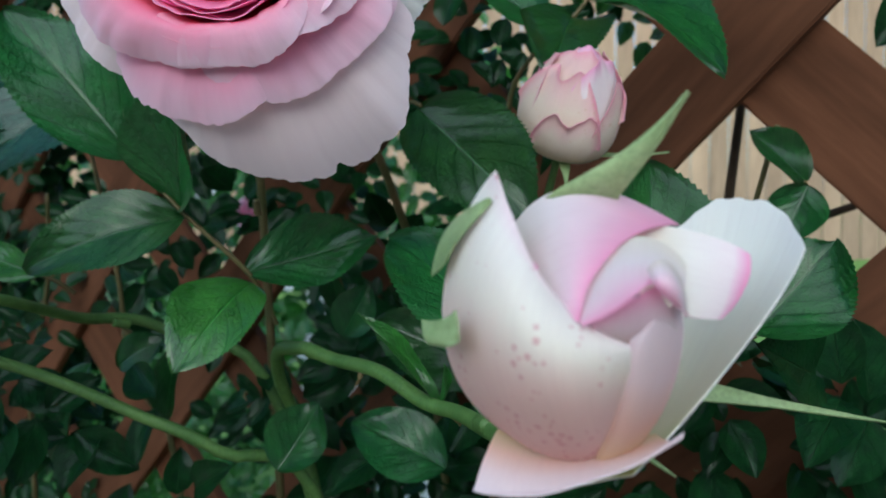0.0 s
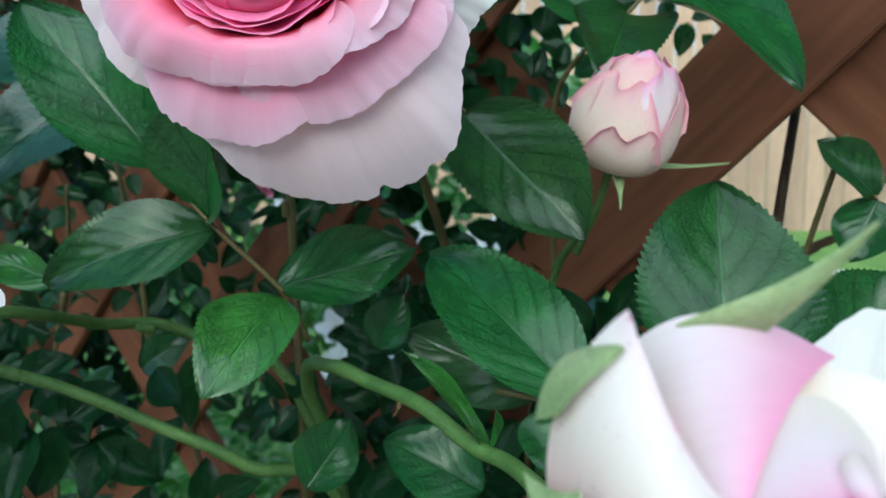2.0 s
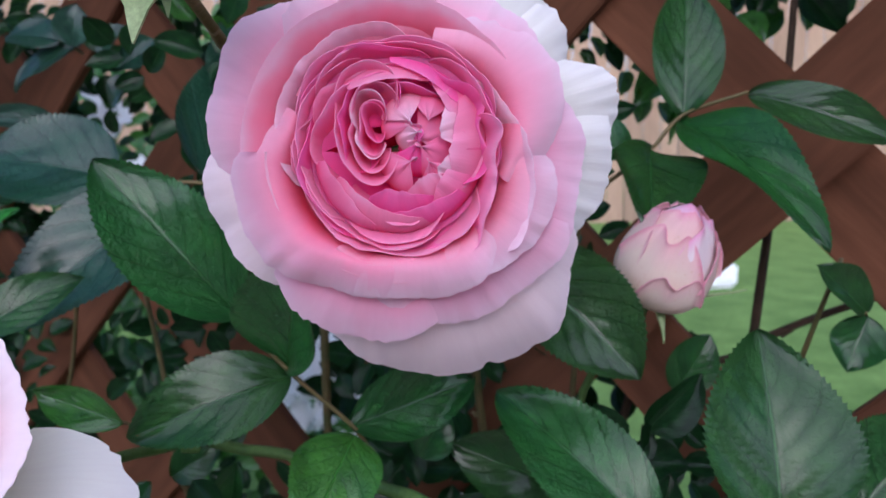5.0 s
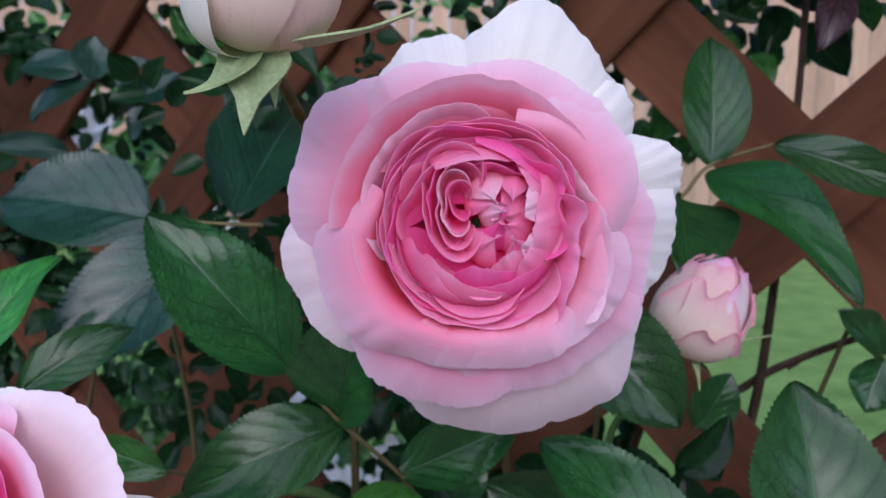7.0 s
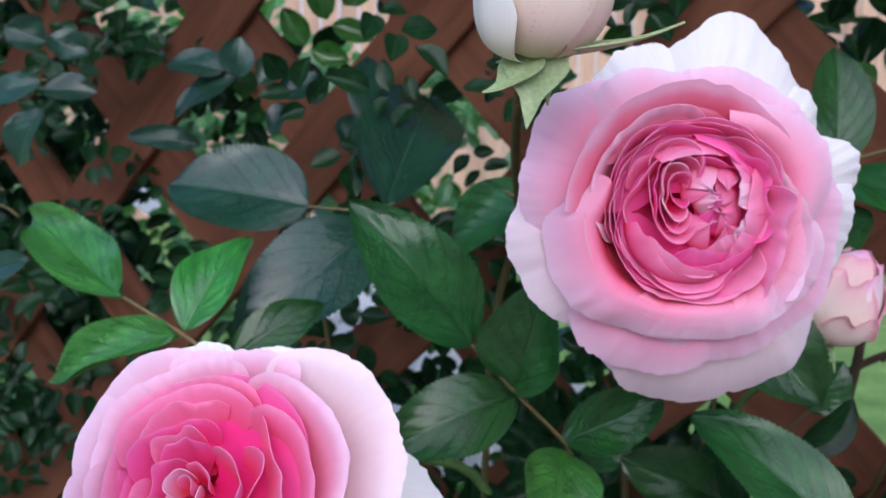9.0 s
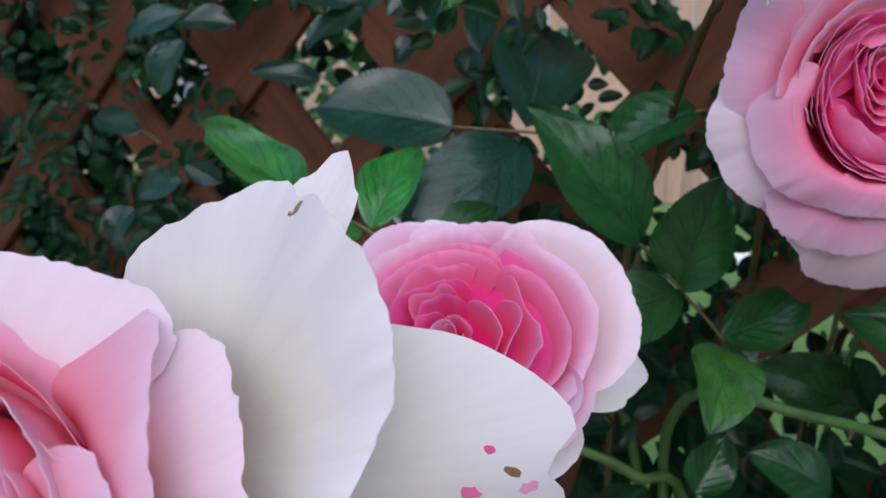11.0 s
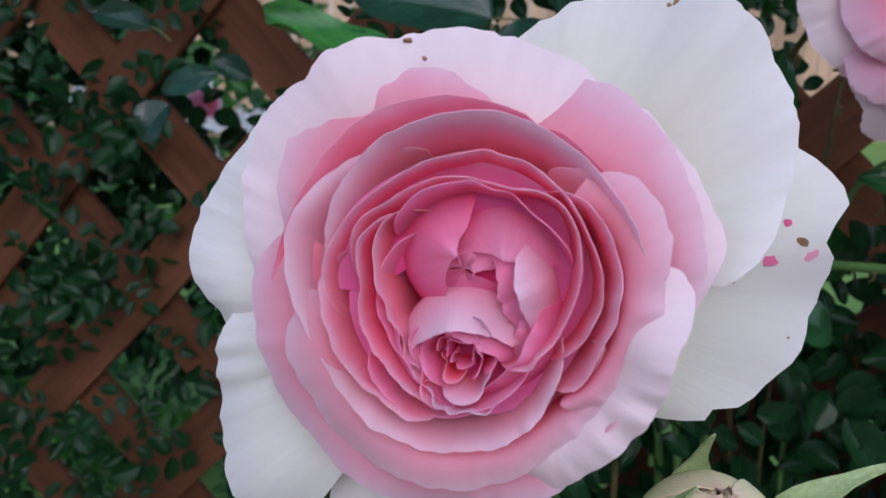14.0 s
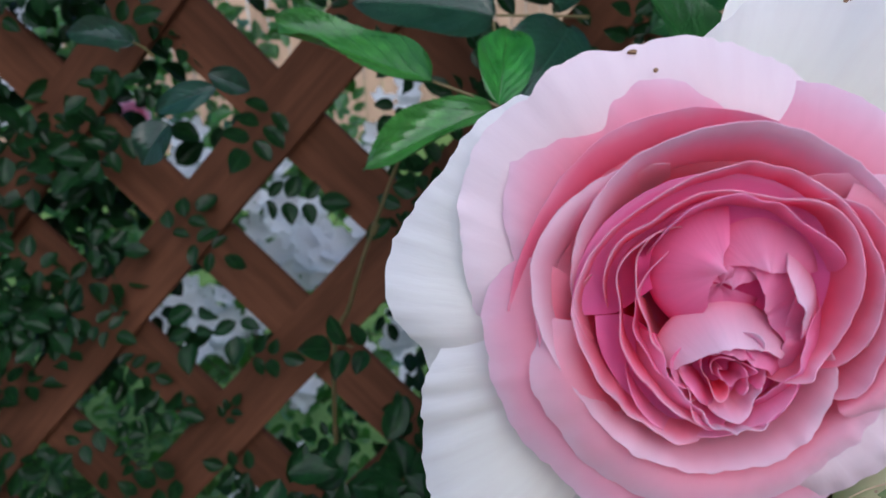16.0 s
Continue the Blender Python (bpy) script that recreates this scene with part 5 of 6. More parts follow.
# freckled petal wrapped round the front, its tip standing up
blade(bud, CREAM, (((-5.8, -16.7, 11.8), (-2.4, -22.1, 16.6), (2.7, -23.3, 20.7), (7.2, -20.2, 20.4)), ((-21.9, -2.5, 2.8), (-22.1, -11.4, 45.4), (-13.4, -16.4, 49.5), (4.7, -15.0, 34.5)), ((-15.8, 19.7, 18.2), (-21.3, 2.4, 41.9), (-16.9, -9.4, 53.1), (1.5, -9.3, 43.2)), ((-10.8, 24.6, 33.4), (-8.5, 11.9, 34.3), (-10.2, -1.5, 41.7), (1.9, -6.9, 42.7))), seed=3, ruffle=0.15, lip=0.3)
# petal curled over the top
blade(bud, BUDTOP, (((-0.8, 20.2, 11.3), (-5.7, 11.2, 20.3), (-7.9, 1.6, 27.4), (-6.7, -4.7, 31.2)), ((0.2, 26.7, 25.6), (-4.8, 13.5, 32.0), (-7.4, 3.1, 36.0), (-6.6, -2.5, 37.3)), ((10.6, 26.2, 28.9), (-0.8, 15.6, 39.3), (-7.2, 5.1, 44.7), (-6.6, -1.7, 41.5)), ((25.7, 16.2, 26.9), (9.2, 13.4, 36.6), (-3.6, 5.3, 43.3), (-5.3, -2.9, 42.2))), seed=4, ruffle=0.15, lip=-0.5)
# its end folded outwards
blade(bud, BUDPINK, (((11.6, 17.4, 27.9), (10.5, 11.6, 29.8), (10.8, 6.3, 31.0), (12.2, -0.2, 33.5)), ((23.3, 16.5, 28.8), (18.9, 10.1, 33.5), (16.7, 3.6, 36.1), (17.1, -2.0, 35.9)), ((28.5, 11.9, 33.2), (24.4, 7.2, 35.8), (21.9, 1.2, 37.1), (20.4, -2.8, 35.4)), ((31.9, 7.9, 35.8), (31.9, 4.8, 36.2), (29.5, -0.7, 35.1), (25.0, -2.6, 34.3))), seed=5, ruffle=0.15, lip=0.3)
# hooded heart petal
blade(bud, BUDTOP, (((-3.1, 0.6, 38.0), (6.1, 14.6, 33.3), (15.9, 14.2, 36.4), (14.5, 4.7, 42.4)), ((-4.7, -1.7, 40.8), (0.7, 7.1, 42.6), (7.2, 7.9, 44.9), (10.7, 0.3, 46.5)), ((-5.6, -2.9, 42.8), (-3.2, 0.9, 50.1), (1.6, 4.3, 51.4), (8.8, -2.5, 47.7)), ((-5.5, -3.7, 43.3), (-2.4, -3.0, 47.8), (0.2, -1.7, 53.1), (2.6, 1.2, 50.8))), seed=6, ruffle=0.1, lip=0.3)
# rolled tip
blade(bud, BUDTOP, (((4.3, 2.8, 47.8), (7.4, 6.3, 47.2), (12.0, 3.6, 46.6), (11.3, -3.5, 44.2)), ((2.3, 1.2, 50.7), (3.2, 3.4, 53.0), (6.4, 0.7, 53.2), (8.2, -3.4, 48.5)), ((1.7, 0.2, 51.5), (1.6, 1.4, 54.5), (3.8, -1.1, 54.5), (6.9, -3.4, 49.5)), ((2.4, 0.1, 50.4), (2.3, 0.2, 51.7), (3.3, -1.8, 51.4), (7.3, -2.9, 48.4))), seed=7, ruffle=0.1)
# heart petal below the fold
blade(bud, BUDTOP, (((-3.3, -4.3, 36.5), (2.1, -8.0, 35.8), (7.7, -8.5, 36.1), (12.8, -5.9, 38.6)), ((-3.6, -3.9, 39.2), (-0.9, -6.4, 42.0), (2.4, -6.3, 44.4), (9.6, -4.1, 43.5)), ((-3.9, -3.2, 41.9), (-1.2, -3.7, 45.3), (0.6, -3.0, 48.8), (6.5, -2.2, 47.0)), ((-3.9, -2.8, 42.1), (-1.1, -2.2, 45.8), (1.4, -0.5, 49.9), (4.0, -0.2, 49.5))), seed=8, ruffle=0.1)
# narrow petal closed over the side
blade(bud, PALE, (((4.8, -23.5, 18.6), (5.1, -23.6, 20.0), (6.9, -23.4, 20.7), (10.9, -22.4, 19.6)), ((2.6, -16.1, 30.8), (2.8, -17.3, 34.5), (7.4, -18.6, 34.3), (16.4, -17.1, 27.1)), ((1.8, -9.4, 39.3), (0.8, -10.1, 44.1), (6.0, -10.4, 43.0), (16.1, -9.0, 34.8)), ((2.1, -6.0, 43.1), (3.0, -5.1, 46.3), (6.8, -3.4, 46.8), (11.3, -0.8, 43.7))), seed=9, ruffle=0.15, lip=0.3)
# curled sepals
blade(bud, SEPAL, (((2.0, 23.3, 23.8), (4.8, 22.7, 25.9), (9.5, 21.7, 27.2), (14.0, 20.0, 26.8)), ((4.7, 25.2, 29.3), (6.3, 23.4, 32.0), (8.6, 22.5, 32.5), (11.3, 21.2, 30.3)), ((13.1, 25.3, 36.2), (13.5, 24.5, 37.4), (14.4, 24.1, 37.6), (15.8, 24.0, 36.7)), ((17.0, 31.5, 48.7), (17.2, 31.3, 48.7), (17.3, 31.1, 48.7), (17.4, 31.0, 48.6))), seed=10, ruffle=0.2, name="sepal")
# sepal pressed to the side
blade(bud, SEPAL, (((-18.0, 12.2, 15.2), (-18.1, 12.1, 19.1), (-17.9, 12.3, 21.9), (-17.8, 12.4, 23.3)), ((-16.4, 19.1, 16.4), (-17.0, 18.0, 21.3), (-16.7, 17.2, 25.1), (-16.2, 15.8, 26.2)), ((-14.2, 22.5, 20.9), (-15.0, 20.5, 28.1), (-15.1, 18.8, 31.5), (-14.5, 16.8, 31.1)), ((-11.9, 20.4, 31.7), (-12.2, 19.9, 32.8), (-12.0, 19.7, 32.8), (-11.9, 19.5, 32.8))), seed=11, ruffle=0.2, name="sepal")
# torn sepal
blade(bud, SEPAL, (((-20.5, 5.1, 13.5), (-21.5, 1.8, 17.6), (-21.8, -0.4, 19.5), (-20.9, -0.7, 19.7)), ((-20.8, 3.0, 20.8), (-21.4, 0.5, 23.9), (-21.4, -1.5, 24.6), (-20.2, -1.7, 23.6)), ((-19.6, 1.7, 26.2), (-20.4, -0.6, 27.9), (-20.8, -2.3, 28.6), (-20.2, -2.4, 27.4)), ((-19.2, 2.8, 29.3), (-19.6, -0.2, 31.0), (-19.8, -2.2, 30.3), (-20.2, -2.5, 28.7))), seed=12, ruffle=0.2, name="sepal")
# petals closed inside
wrap(bud, BUDPINK, 20, 215, (0.74, 0.80, 0.80, 0.74), 0.72, 0.6, 0.3, seed=9, cols=61)
wrap(bud, BUDPINK, 190, 400, (0.74, 0.80, 0.80, 0.74), 0.68, 0.6, 0.3, seed=10)
wrap(bud, BUDPINK, 0, 384, (0.86, 0.86, 0.86, 0.86), 0.65, 0.0, 0.0, seed=15)
for phi, ln, wd, lift, curl, base in ((-14, 88, 6.5, -2, 4, (6, -3)), (-38, 40, 5, -4, 0, (5, -3))):
    sepal(bud, None, phi, ln, wd, lift, curl, base)

bud_b = flower("rose_bud", "small cream rosebud flushed pink at its ragged edges", "rosebud", frame_matrix((0.0490, 0.398, 1.238), (0.26, -0.34, 0.90)) @ Matrix.Scale(1.0, 4), BUDS)
SMALL = ((1.5, 0.0), (30.0, -4.0), (24.0, 33.0), (0.5, 49.0))
wrap(bud_b, CREAMPLAIN, 190, 268, (0.40, 0.58, 0.52, 0.62, 0.46), 1.03, 2.2, 1.4, seed=41, full=SMALL, open_=1.2)
wrap(bud_b, CREAMPLAIN, 255, 352, (0.58, 0.70, 0.82, 0.72, 0.80, 0.64), 1.01, 2.0, 1.6, seed=42, full=SMALL, open_=1.6)
wrap(bud_b, CREAMPLAIN, 150, 262, (0.66, 0.84, 0.76, 0.82, 0.62), 1.0, 2.0, 1.6, seed=43, full=SMALL, open_=1.2)
wrap(bud_b, CREAMPLAIN, 300, 420, (0.68, 0.82, 0.93, 0.86, 0.76), 0.99, 2.4, 1.8, seed=44, full=SMALL, open_=2.4)
wrap(bud_b, CREAMPLAIN, 40, 180, (0.74, 0.90, 0.82, 0.90, 0.76), 0.98, 1.8, 1.6, seed=45, full=SMALL, open_=2.0)
wrap(bud_b, BUDPINK, 220, 350, (0.82, 0.90, 0.97, 0.90, 0.84), 0.97, 1.8, 1.6, seed=46, full=SMALL, open_=2.2)
wrap(bud_b, CREAMPLAIN, -30, 130, (0.88, 0.98, 0.90, 0.96, 0.86), 0.96, 1.6, 1.4, seed=47, full=SMALL, open_=2.0)
wrap(bud_b, CREAMPLAIN, 130, 300, (0.90, 0.95, 0.96, 0.90), 0.955, 0.8, 0.8, seed=48, full=SMALL, open_=1.0)
wrap(bud_b, BUDPINK, 0, 384, (1.0, 1.0, 1.0, 1.0), 0.945, 0.0, 0.0, seed=49, full=SMALL)
for phi, ln, wd, lift, curl in ((-20, 46, 5, 2, 14), (20, 34, 3, 55, 20), (170, 24, 5, 10, -30), (250, 18, 5, -20, -30)):
    sepal(bud_b, None, phi, ln, wd, lift, curl, (6, 1))

bud_c = flower("rose_bud", "cream rosebud with pale green sepals spread below it", "rosebud", frame_matrix((-0.1165, 0.272, 1.350), (0.05, -0.2, 0.98)), BUDS)
for phi, w, r, L, c, mat in ((215, 75, 17, 40, 0.6, CREAMPLAIN), (330, 70, 17, 42, 0.6, IVORYPINK), (80, 78, 17, 42, 0.6, CREAMPLAIN), (270, 60, 15, 43, 0.5, IVORYPINK), (20, 70, 14, 45, 0.5, BUDPINK), (140, 72, 13, 43, 0.5, BUDPINK)):
    petal(bud_c, None, phi, w, egg(r, L, c), mat, ruffle=0.6, drop=0.2, seed=int(r * 10), thick=0.5, waist=0.5)
petal(bud_c, None, 185, 40, ((2, -1), (22, -3), (21, 12), (21, 26)), WHITE, ruffle=0.8, drop=0.25, seed=8, waist=0.5)
for phi, ln, wd, lift, curl in ((240, 22, 22, -55, -20), (-28, 38, 20, 8, 22), (205, 22, 18, -62, 60), (100, 20, 10, -20, 10), (-75, 14, 9, -80, 0)):
    sepal(bud_c, None, phi, ln, wd, lift, curl, (4, 1))

bud_d = flower("rose_bud", "round green-cream rosebud wrapped in sepals below the near rose", "rosebud", frame_matrix((-0.2465, 0.153, 1.141), (-0.1, -0.35, 0.93)), BUDS)
for phi, w, r, L, c in ((200, 85, 16, 30, 0.1), (330, 80, 16, 30, 0.1), (80, 82, 16, 30, 0.1), (260, 80, 13, 29, 0.05), (30, 80, 13, 29, 0.05), (150, 80, 13, 29, 0.05)):
    petal(bud_d, None, phi, w, egg(r, L, c), GREENBUD, ruffle=0.2, drop=0.15, seed=int(r * 10), thick=0.5, waist=0.5)
for phi, ln, wd, lift, curl in ((100, 34, 13, 85, 25), (15, 44, 12, 75, -75), (180, 28, 11, 85, 40)):
    sepal(bud_d, None, phi, ln, wd, lift, curl, (14, 6))


# ---- canes and stems ----
def cane(label, pts, r0, r1, mat=STEM):
    ob = tagged(tube("rose_cane", pts, r0, r1, mat, sides=10), label, "stem", "canes of the climbing rose")
    rr = random.Random(int(pts[1][0] * 1e5))
    for k in range(1, min(6, len(pts) - 2)):
        p, q = Vector(pts[k]), Vector(pts[k + 1])
        at, d = p.lerp(q, rr.uniform(0.25, 0.75)), (q - p).normalized()
        if k % 2:
            tube("node", [at - d * 0.004, at - d * 0.0015, at + d * 0.0015, at + d * 0.004], r0 * 1.02, r0 * 1.25, mat, ob, "slightly swollen stem joint", 8, 3)
        else:
            side = d.cross(Vector((rr.uniform(-1, 1), rr.uniform(-1, 0), rr.uniform(-1, 1)))).normalized()
            tube("thorn", [at + side * r0 * 0.7, at + side * (r0 + 0.003) - d * 0.0006, at + side * (r0 + 0.0055) + d * 0.0018], 0.0013, 0.0002, RACHIS, ob, "reddish thorn", 6, 3)
    return ob


cane("thick smooth green rose cane among the leaves", [(-0.225, 0.345, 1.178), (-0.1997, 0.360, 1.1646), (-0.1731, 0.385, 1.1461), (-0.1394, 0.400, 1.1247), (-0.1062, 0.410, 1.1045), (-0.06, 0.44, 1.05), (-0.02, 0.48, 0.7), (0.0, 0.47, 0.0)], 0.0021, 0.0034)
cane("green rose cane bearing a bloom", [(-0.208, 0.285, 1.196), (-0.1900, 0.335, 1.186), (-0.1778, 0.360, 1.1834), (-0.1750, 0.420, 1.1657), (-0.1472, 0.450, 1.1550), (-0.09, 0.47, 1.10), (-0.05, 0.49, 0.8), (-0.04, 0.48, 0.0)], 0.0020, 0.0034)
cane("slender green rose stem carrying the opening bud", [(0.0245, 0.186, 1.196), (0.026, 0.225, 1.170), (0.0103, 0.290, 1.1573), (-0.0016, 0.310, 1.1552), (-0.0199, 0.335, 1.1593), (-0.0427, 0.370, 1.1560), (-0.0605, 0.385, 1.1577), (-0.080, 0.42, 1.14), (-0.07, 0.46, 1.05), (-0.03, 0.47, 0.72), (-0.02, 0.46, 0.0)], 0.0022, 0.0034)
cane("green rose stem behind the open bloom", [(-0.0585, 0.320, 1.300), (-0.055, 0.38, 1.285), (-0.03, 0.45, 1.23), (-0.01, 0.49, 1.10), (0.03, 0.50, 0.6), (0.03, 0.48, 0.0)], 0.0018, 0.0026, RACHIS)
cane("thin green rose stem below a small bud", [(0.050, 0.398, 1.240), (0.044, 0.41, 1.215), (0.028, 0.44, 1.17), (0.03, 0.47, 1.0), (0.06, 0.48, 0.5), (0.07, 0.47, 0.0)], 0.0015, 0.0026)
cane("thin green rose stem below a cream bud", [(-0.1165, 0.272, 1.351), (-0.1160, 0.305, 1.345), (-0.1080, 0.36, 1.322), (-0.095, 0.43, 1.28), (-0.10, 0.48, 1.15), (-0.09, 0.49, 0.6), (-0.08, 0.48, 0.0)], 0.0017, 0.0026, RACHIS)
cane("green rose stem under the near bloom", [(-0.294, 0.172, 1.210), (-0.280, 0.205, 1.195), (-0.258, 0.26, 1.16), (-0.23, 0.34, 1.06), (-0.20, 0.42, 0.7), (-0.19, 0.42, 0.0)], 0.0024, 0.0036)
cane("short green stem holding a round bud", [(-0.2465, 0.153, 1.143), (-0.243, 0.175, 1.122), (-0.235, 0.25, 1.09), (-0.215, 0.36, 0.95), (-0.18, 0.41, 0.5), (-0.17, 0.41, 0.0)], 0.0019, 0.0032)
cane("dark bare twig behind the lattice", [(0.1897, 0.56, 1.45), (0.178, 0.545, 1.33), (0.166, 0.535, 1.25), (0.158, 0.53, 1.19), (0.150, 0.54, 1.05), (0.14, 0.56, 0.5), (0.14, 0.56, 0.0)], 0.0020, 0.0040, TWIG)
cane("brown twig slanting behind the lattice", [(0.24, 0.52, 1.215), (0.19, 0.53, 1.195), (0.15, 0.54, 1.17), (0.08, 0.56, 1.10), (0.06, 0.58, 0.5), (0.06, 0.58, 0.0)], 0.0022, 0.0036, TWIG)

for pts in ([(-0.30, 0.58, 1.00), (-0.285, 0.56, 1.10), (-0.262, 0.545, 1.17), (-0.245, 0.52, 1.225)], [(-0.16, 0.50, 1.02), (-0.185, 0.495, 1.12), (-0.190, 0.49, 1.185), (-0.204, 0.482, 1.285)],
            [(0.02, 0.48, 1.05), (0.032, 0.47, 1.17), (0.030, 0.455, 1.26), (0.042, 0.44, 1.287)], [(0.12, 0.50, 1.03), (0.135, 0.47, 1.12), (0.1420, 0.44, 1.20), (0.150, 0.425, 1.25)]):
    x, y, z = pts[0]
    cane("thin brown-green rose stem before the lattice", [(x, y, 0.0), (x, y, z * 0.5)] + pts, 0.0024, 0.0011, RACHIS)

shoot = empty_thing("rose_shoot", "young bright green shoot with narrow folded leaves", "shoot", "", (0.0035, 0.305, 1.1560))
for b0, t0, wid in (((0.0029, 0.306, 1.1553), (-0.0221, 0.310, 1.1849), 0.0075), ((0.0035, 0.305, 1.1560), (0.006, 0.300, 1.1700), 0.005)):
    leaflet(shoot, b0, t0, wid, 1, LEAF_FRESH, (0.8, -0.6, 0.4))


# ---- wild foliage: leaves nobody could count ----
def low_leaf(rng, fold):
    g = leaflet_grid(rng.randint(0, 9999), fold, rng.uniform(-0.1, 0.4), 1.0, rows=9, cols=5, teeth=7)
    return g


BASES = [low_leaf(random.Random(i), 0.2 + 0.06 * i) for i in range(6)]
BASE_FACES = [(i * 5 + j, i * 5 + j + 1, (i + 1) * 5 + j + 1, (i + 1) * 5 + j) for i in range(8) for j in range(4)]
BASE_UV = np.stack(np.meshgrid(np.linspace(0, 1, 5), np.linspace(0, 1, 9)), -1).reshape(-1, 2)


class Foliage:
    def __init__(self):
        self.verts, self.faces, self.uvs, self.count = [], [], [], 0

    def leaf(self, rng, base, way, face, length, width):
        y = Vector(way).normalized()
        z = Vector(face)
        z = (z - y * z.dot(y)).normalized()
        x = y.cross(z)
        m = np.array([x * width, y * length, z * (length + width) / 2])
        g = BASES[rng.randrange(6)].reshape(-1, 3) @ m + np.array(base)
        k = self.count * 45
        self.verts.append(g)
        self.faces += [tuple(i + k for i in f) for f in BASE_FACES]
        self.uvs.append(BASE_UV)
        self.count += 1

    def sprig(self, rng, at, way, size, n=5, face=(0, -1, 0.5)):
        """A compound leaf: pairs of leaflets along a stalk and one at the end."""
        y = Vector(way).normalized()
        f = Vector(face) + Vector((rng.uniform(-0.5, 0.5), rng.uniform(-0.3, 0.3), rng.uniform(-0.4, 0.5)))
        side = y.cross(f).normalized()
        p = Vector(at)
        for k in range((n - 1) // 2):
            q = p + y * size * (0.45 + 0.75 * k)
            for sg in (-1, 1):
                d = (side * sg + y * rng.uniform(0.3, 0.7)).normalized()
                ln = size * rng.uniform(0.75, 1.05)
                self.leaf(rng, q + d * size * 0.08, d, f + Vector((rng.uniform(-0.4, 0.4), 0, rng.uniform(-0.4, 0.4))), ln, ln * rng.uniform(0.55, 0.72))
        q = p + y * size * (0.45 + 0.75 * ((n - 1) // 2) - 0.2)
        ln = size * rng.uniform(1.0, 1.25)
        self.leaf(rng, q, y, f, ln, ln * rng.uniform(0.58, 0.72))

    def done(self, name, material, label):
        ob = mesh_object(name, np.concatenate(self.verts), self.faces, material, None, np.concatenate(self.uvs))
        return tagged(ob, label, "foliage", kind="stuff")


def lattice_y(x):
    return LA + LB * x


def free_zone(x, z):
    """Stretches of the lattice that are nearly bare."""
    if 0.05 < x < 0.30 and 1.17 < z < 1.42:
        return 0.04
    if -0.40 < x < -0.25 and 0.98 < z < 1.25:
        return 0.45
    if x < -0.40:
        return 1.5
    if -0.30 < x < -0.10 and 1.20 < z < 1.42:
        return 0.45
    return 1.0


rng = random.Random(11)
front = Foliage()
for k in range(1500):
    x, z = rng.uniform(-1.0, 0.75), rng.uniform(0.55, 1.95)
    dense = noise.noise(Vector((x * 5, 3.1, z * 5))) * 0.5 + 0.55
    if rng.random() > dense * free_zone(x, z):
        continue
    y = lattice_y(x) - rng.uniform(0.012, 0.085)
    front.sprig(rng, (x, y, z), (rng.uniform(-1, 1), rng.uniform(-0.5, 0.1), rng.uniform(-0.9, 0.7)), rng.uniform(0.013, 0.027), rng.choice((3, 5, 5, 7)))
rnd = random.Random(78)
for k in range(30):
    x, z = rnd.uniform(-0.75, -0.42), rnd.uniform(1.0, 1.45)
    front.sprig(rnd, (x, lattice_y(x) - rnd.uniform(0.015, 0.07), z), (rnd.uniform(-1, 1), rnd.uniform(-0.5, 0.1), rnd.uniform(-0.9, 0.7)), rnd.uniform(0.018, 0.028), 5)
front.done("small_rose_leaves", FILL, "small rose leaves coloured as if shaded, climbing over the lattice")

low = Foliage()
for k in range(420):
    x, z = rng.uniform(-0.36, 0.34), rng.uniform(0.70, 1.165)
    if x < -0.05 and z > 1.0 and rng.random() < 0.62:
        continue
    y = rng.uniform(0.40, min(0.56, lattice_y(x) - 0.02))
    low.sprig(rng, (x, y, z), (rng.uniform(-1, 1), rng.uniform(-0.6, 0.2), rng.uniform(-0.9, 0.5)), rng.uniform(0.020, 0.038), rng.choice((3, 5, 5)))
for k in range(40):
    x, z = rng.uniform(-0.22, 0.06), rng.uniform(1.15, 1.42)
    y = rng.uniform(0.54, 0.60)
    low.sprig(rng, (x, y, z), (rng.uniform(-1, 1), rng.uniform(-0.4, 0.2), rng.uniform(-0.9, 0.5)), rng.uniform(0.018, 0.028), 5)
low.done("rose_foliage", FILL, "dense rose leaves coloured as if shaded, low in the bush")

back = Foliage()
bright = Foliage()
for k in range(2000):
    x, z = rng.uniform(-1.3, 0.9), rng.uniform(0.2, 2.0)
    dense = noise.noise(Vector((x * 4, 9.1, z * 4))) * 0.6 + 0.62
    if rng.random() > dense * (1.0 if x > -0.18 and z < 1.14 else 0.25 if x > 0.0 and z < 1.45 else 0.22 if -0.55 < x < -0.18 and z < 1.3 else 0.8):
        continue
    y = lattice_y(x) + rng.uniform(0.03, 0.30)
    (bright if rng.random() < 0.35 else back).sprig(rng, (x, y, z), (rng.uniform(-1, 1), rng.uniform(-0.4, 0.4), rng.uniform(-0.9, 0.7)), rng.uniform(0.02, 0.04), 5)
# The lighter green of these sprigs also stands in for sunlight on them.
for k in range(120):
    x, z = rng.uniform(0.08, 0.5), rng.uniform(1.37, 1.75)
    (back if rng.random() < 0.3 else bright).sprig(rng, (x, lattice_y(x) + rng.uniform(0.03, 0.30), z), (rng.uniform(-1, 1), rng.uniform(-0.4, 0.4), rng.uniform(-0.9, 0.7)), rng.uniform(0.02, 0.04), 5)
rnd = random.Random(77)
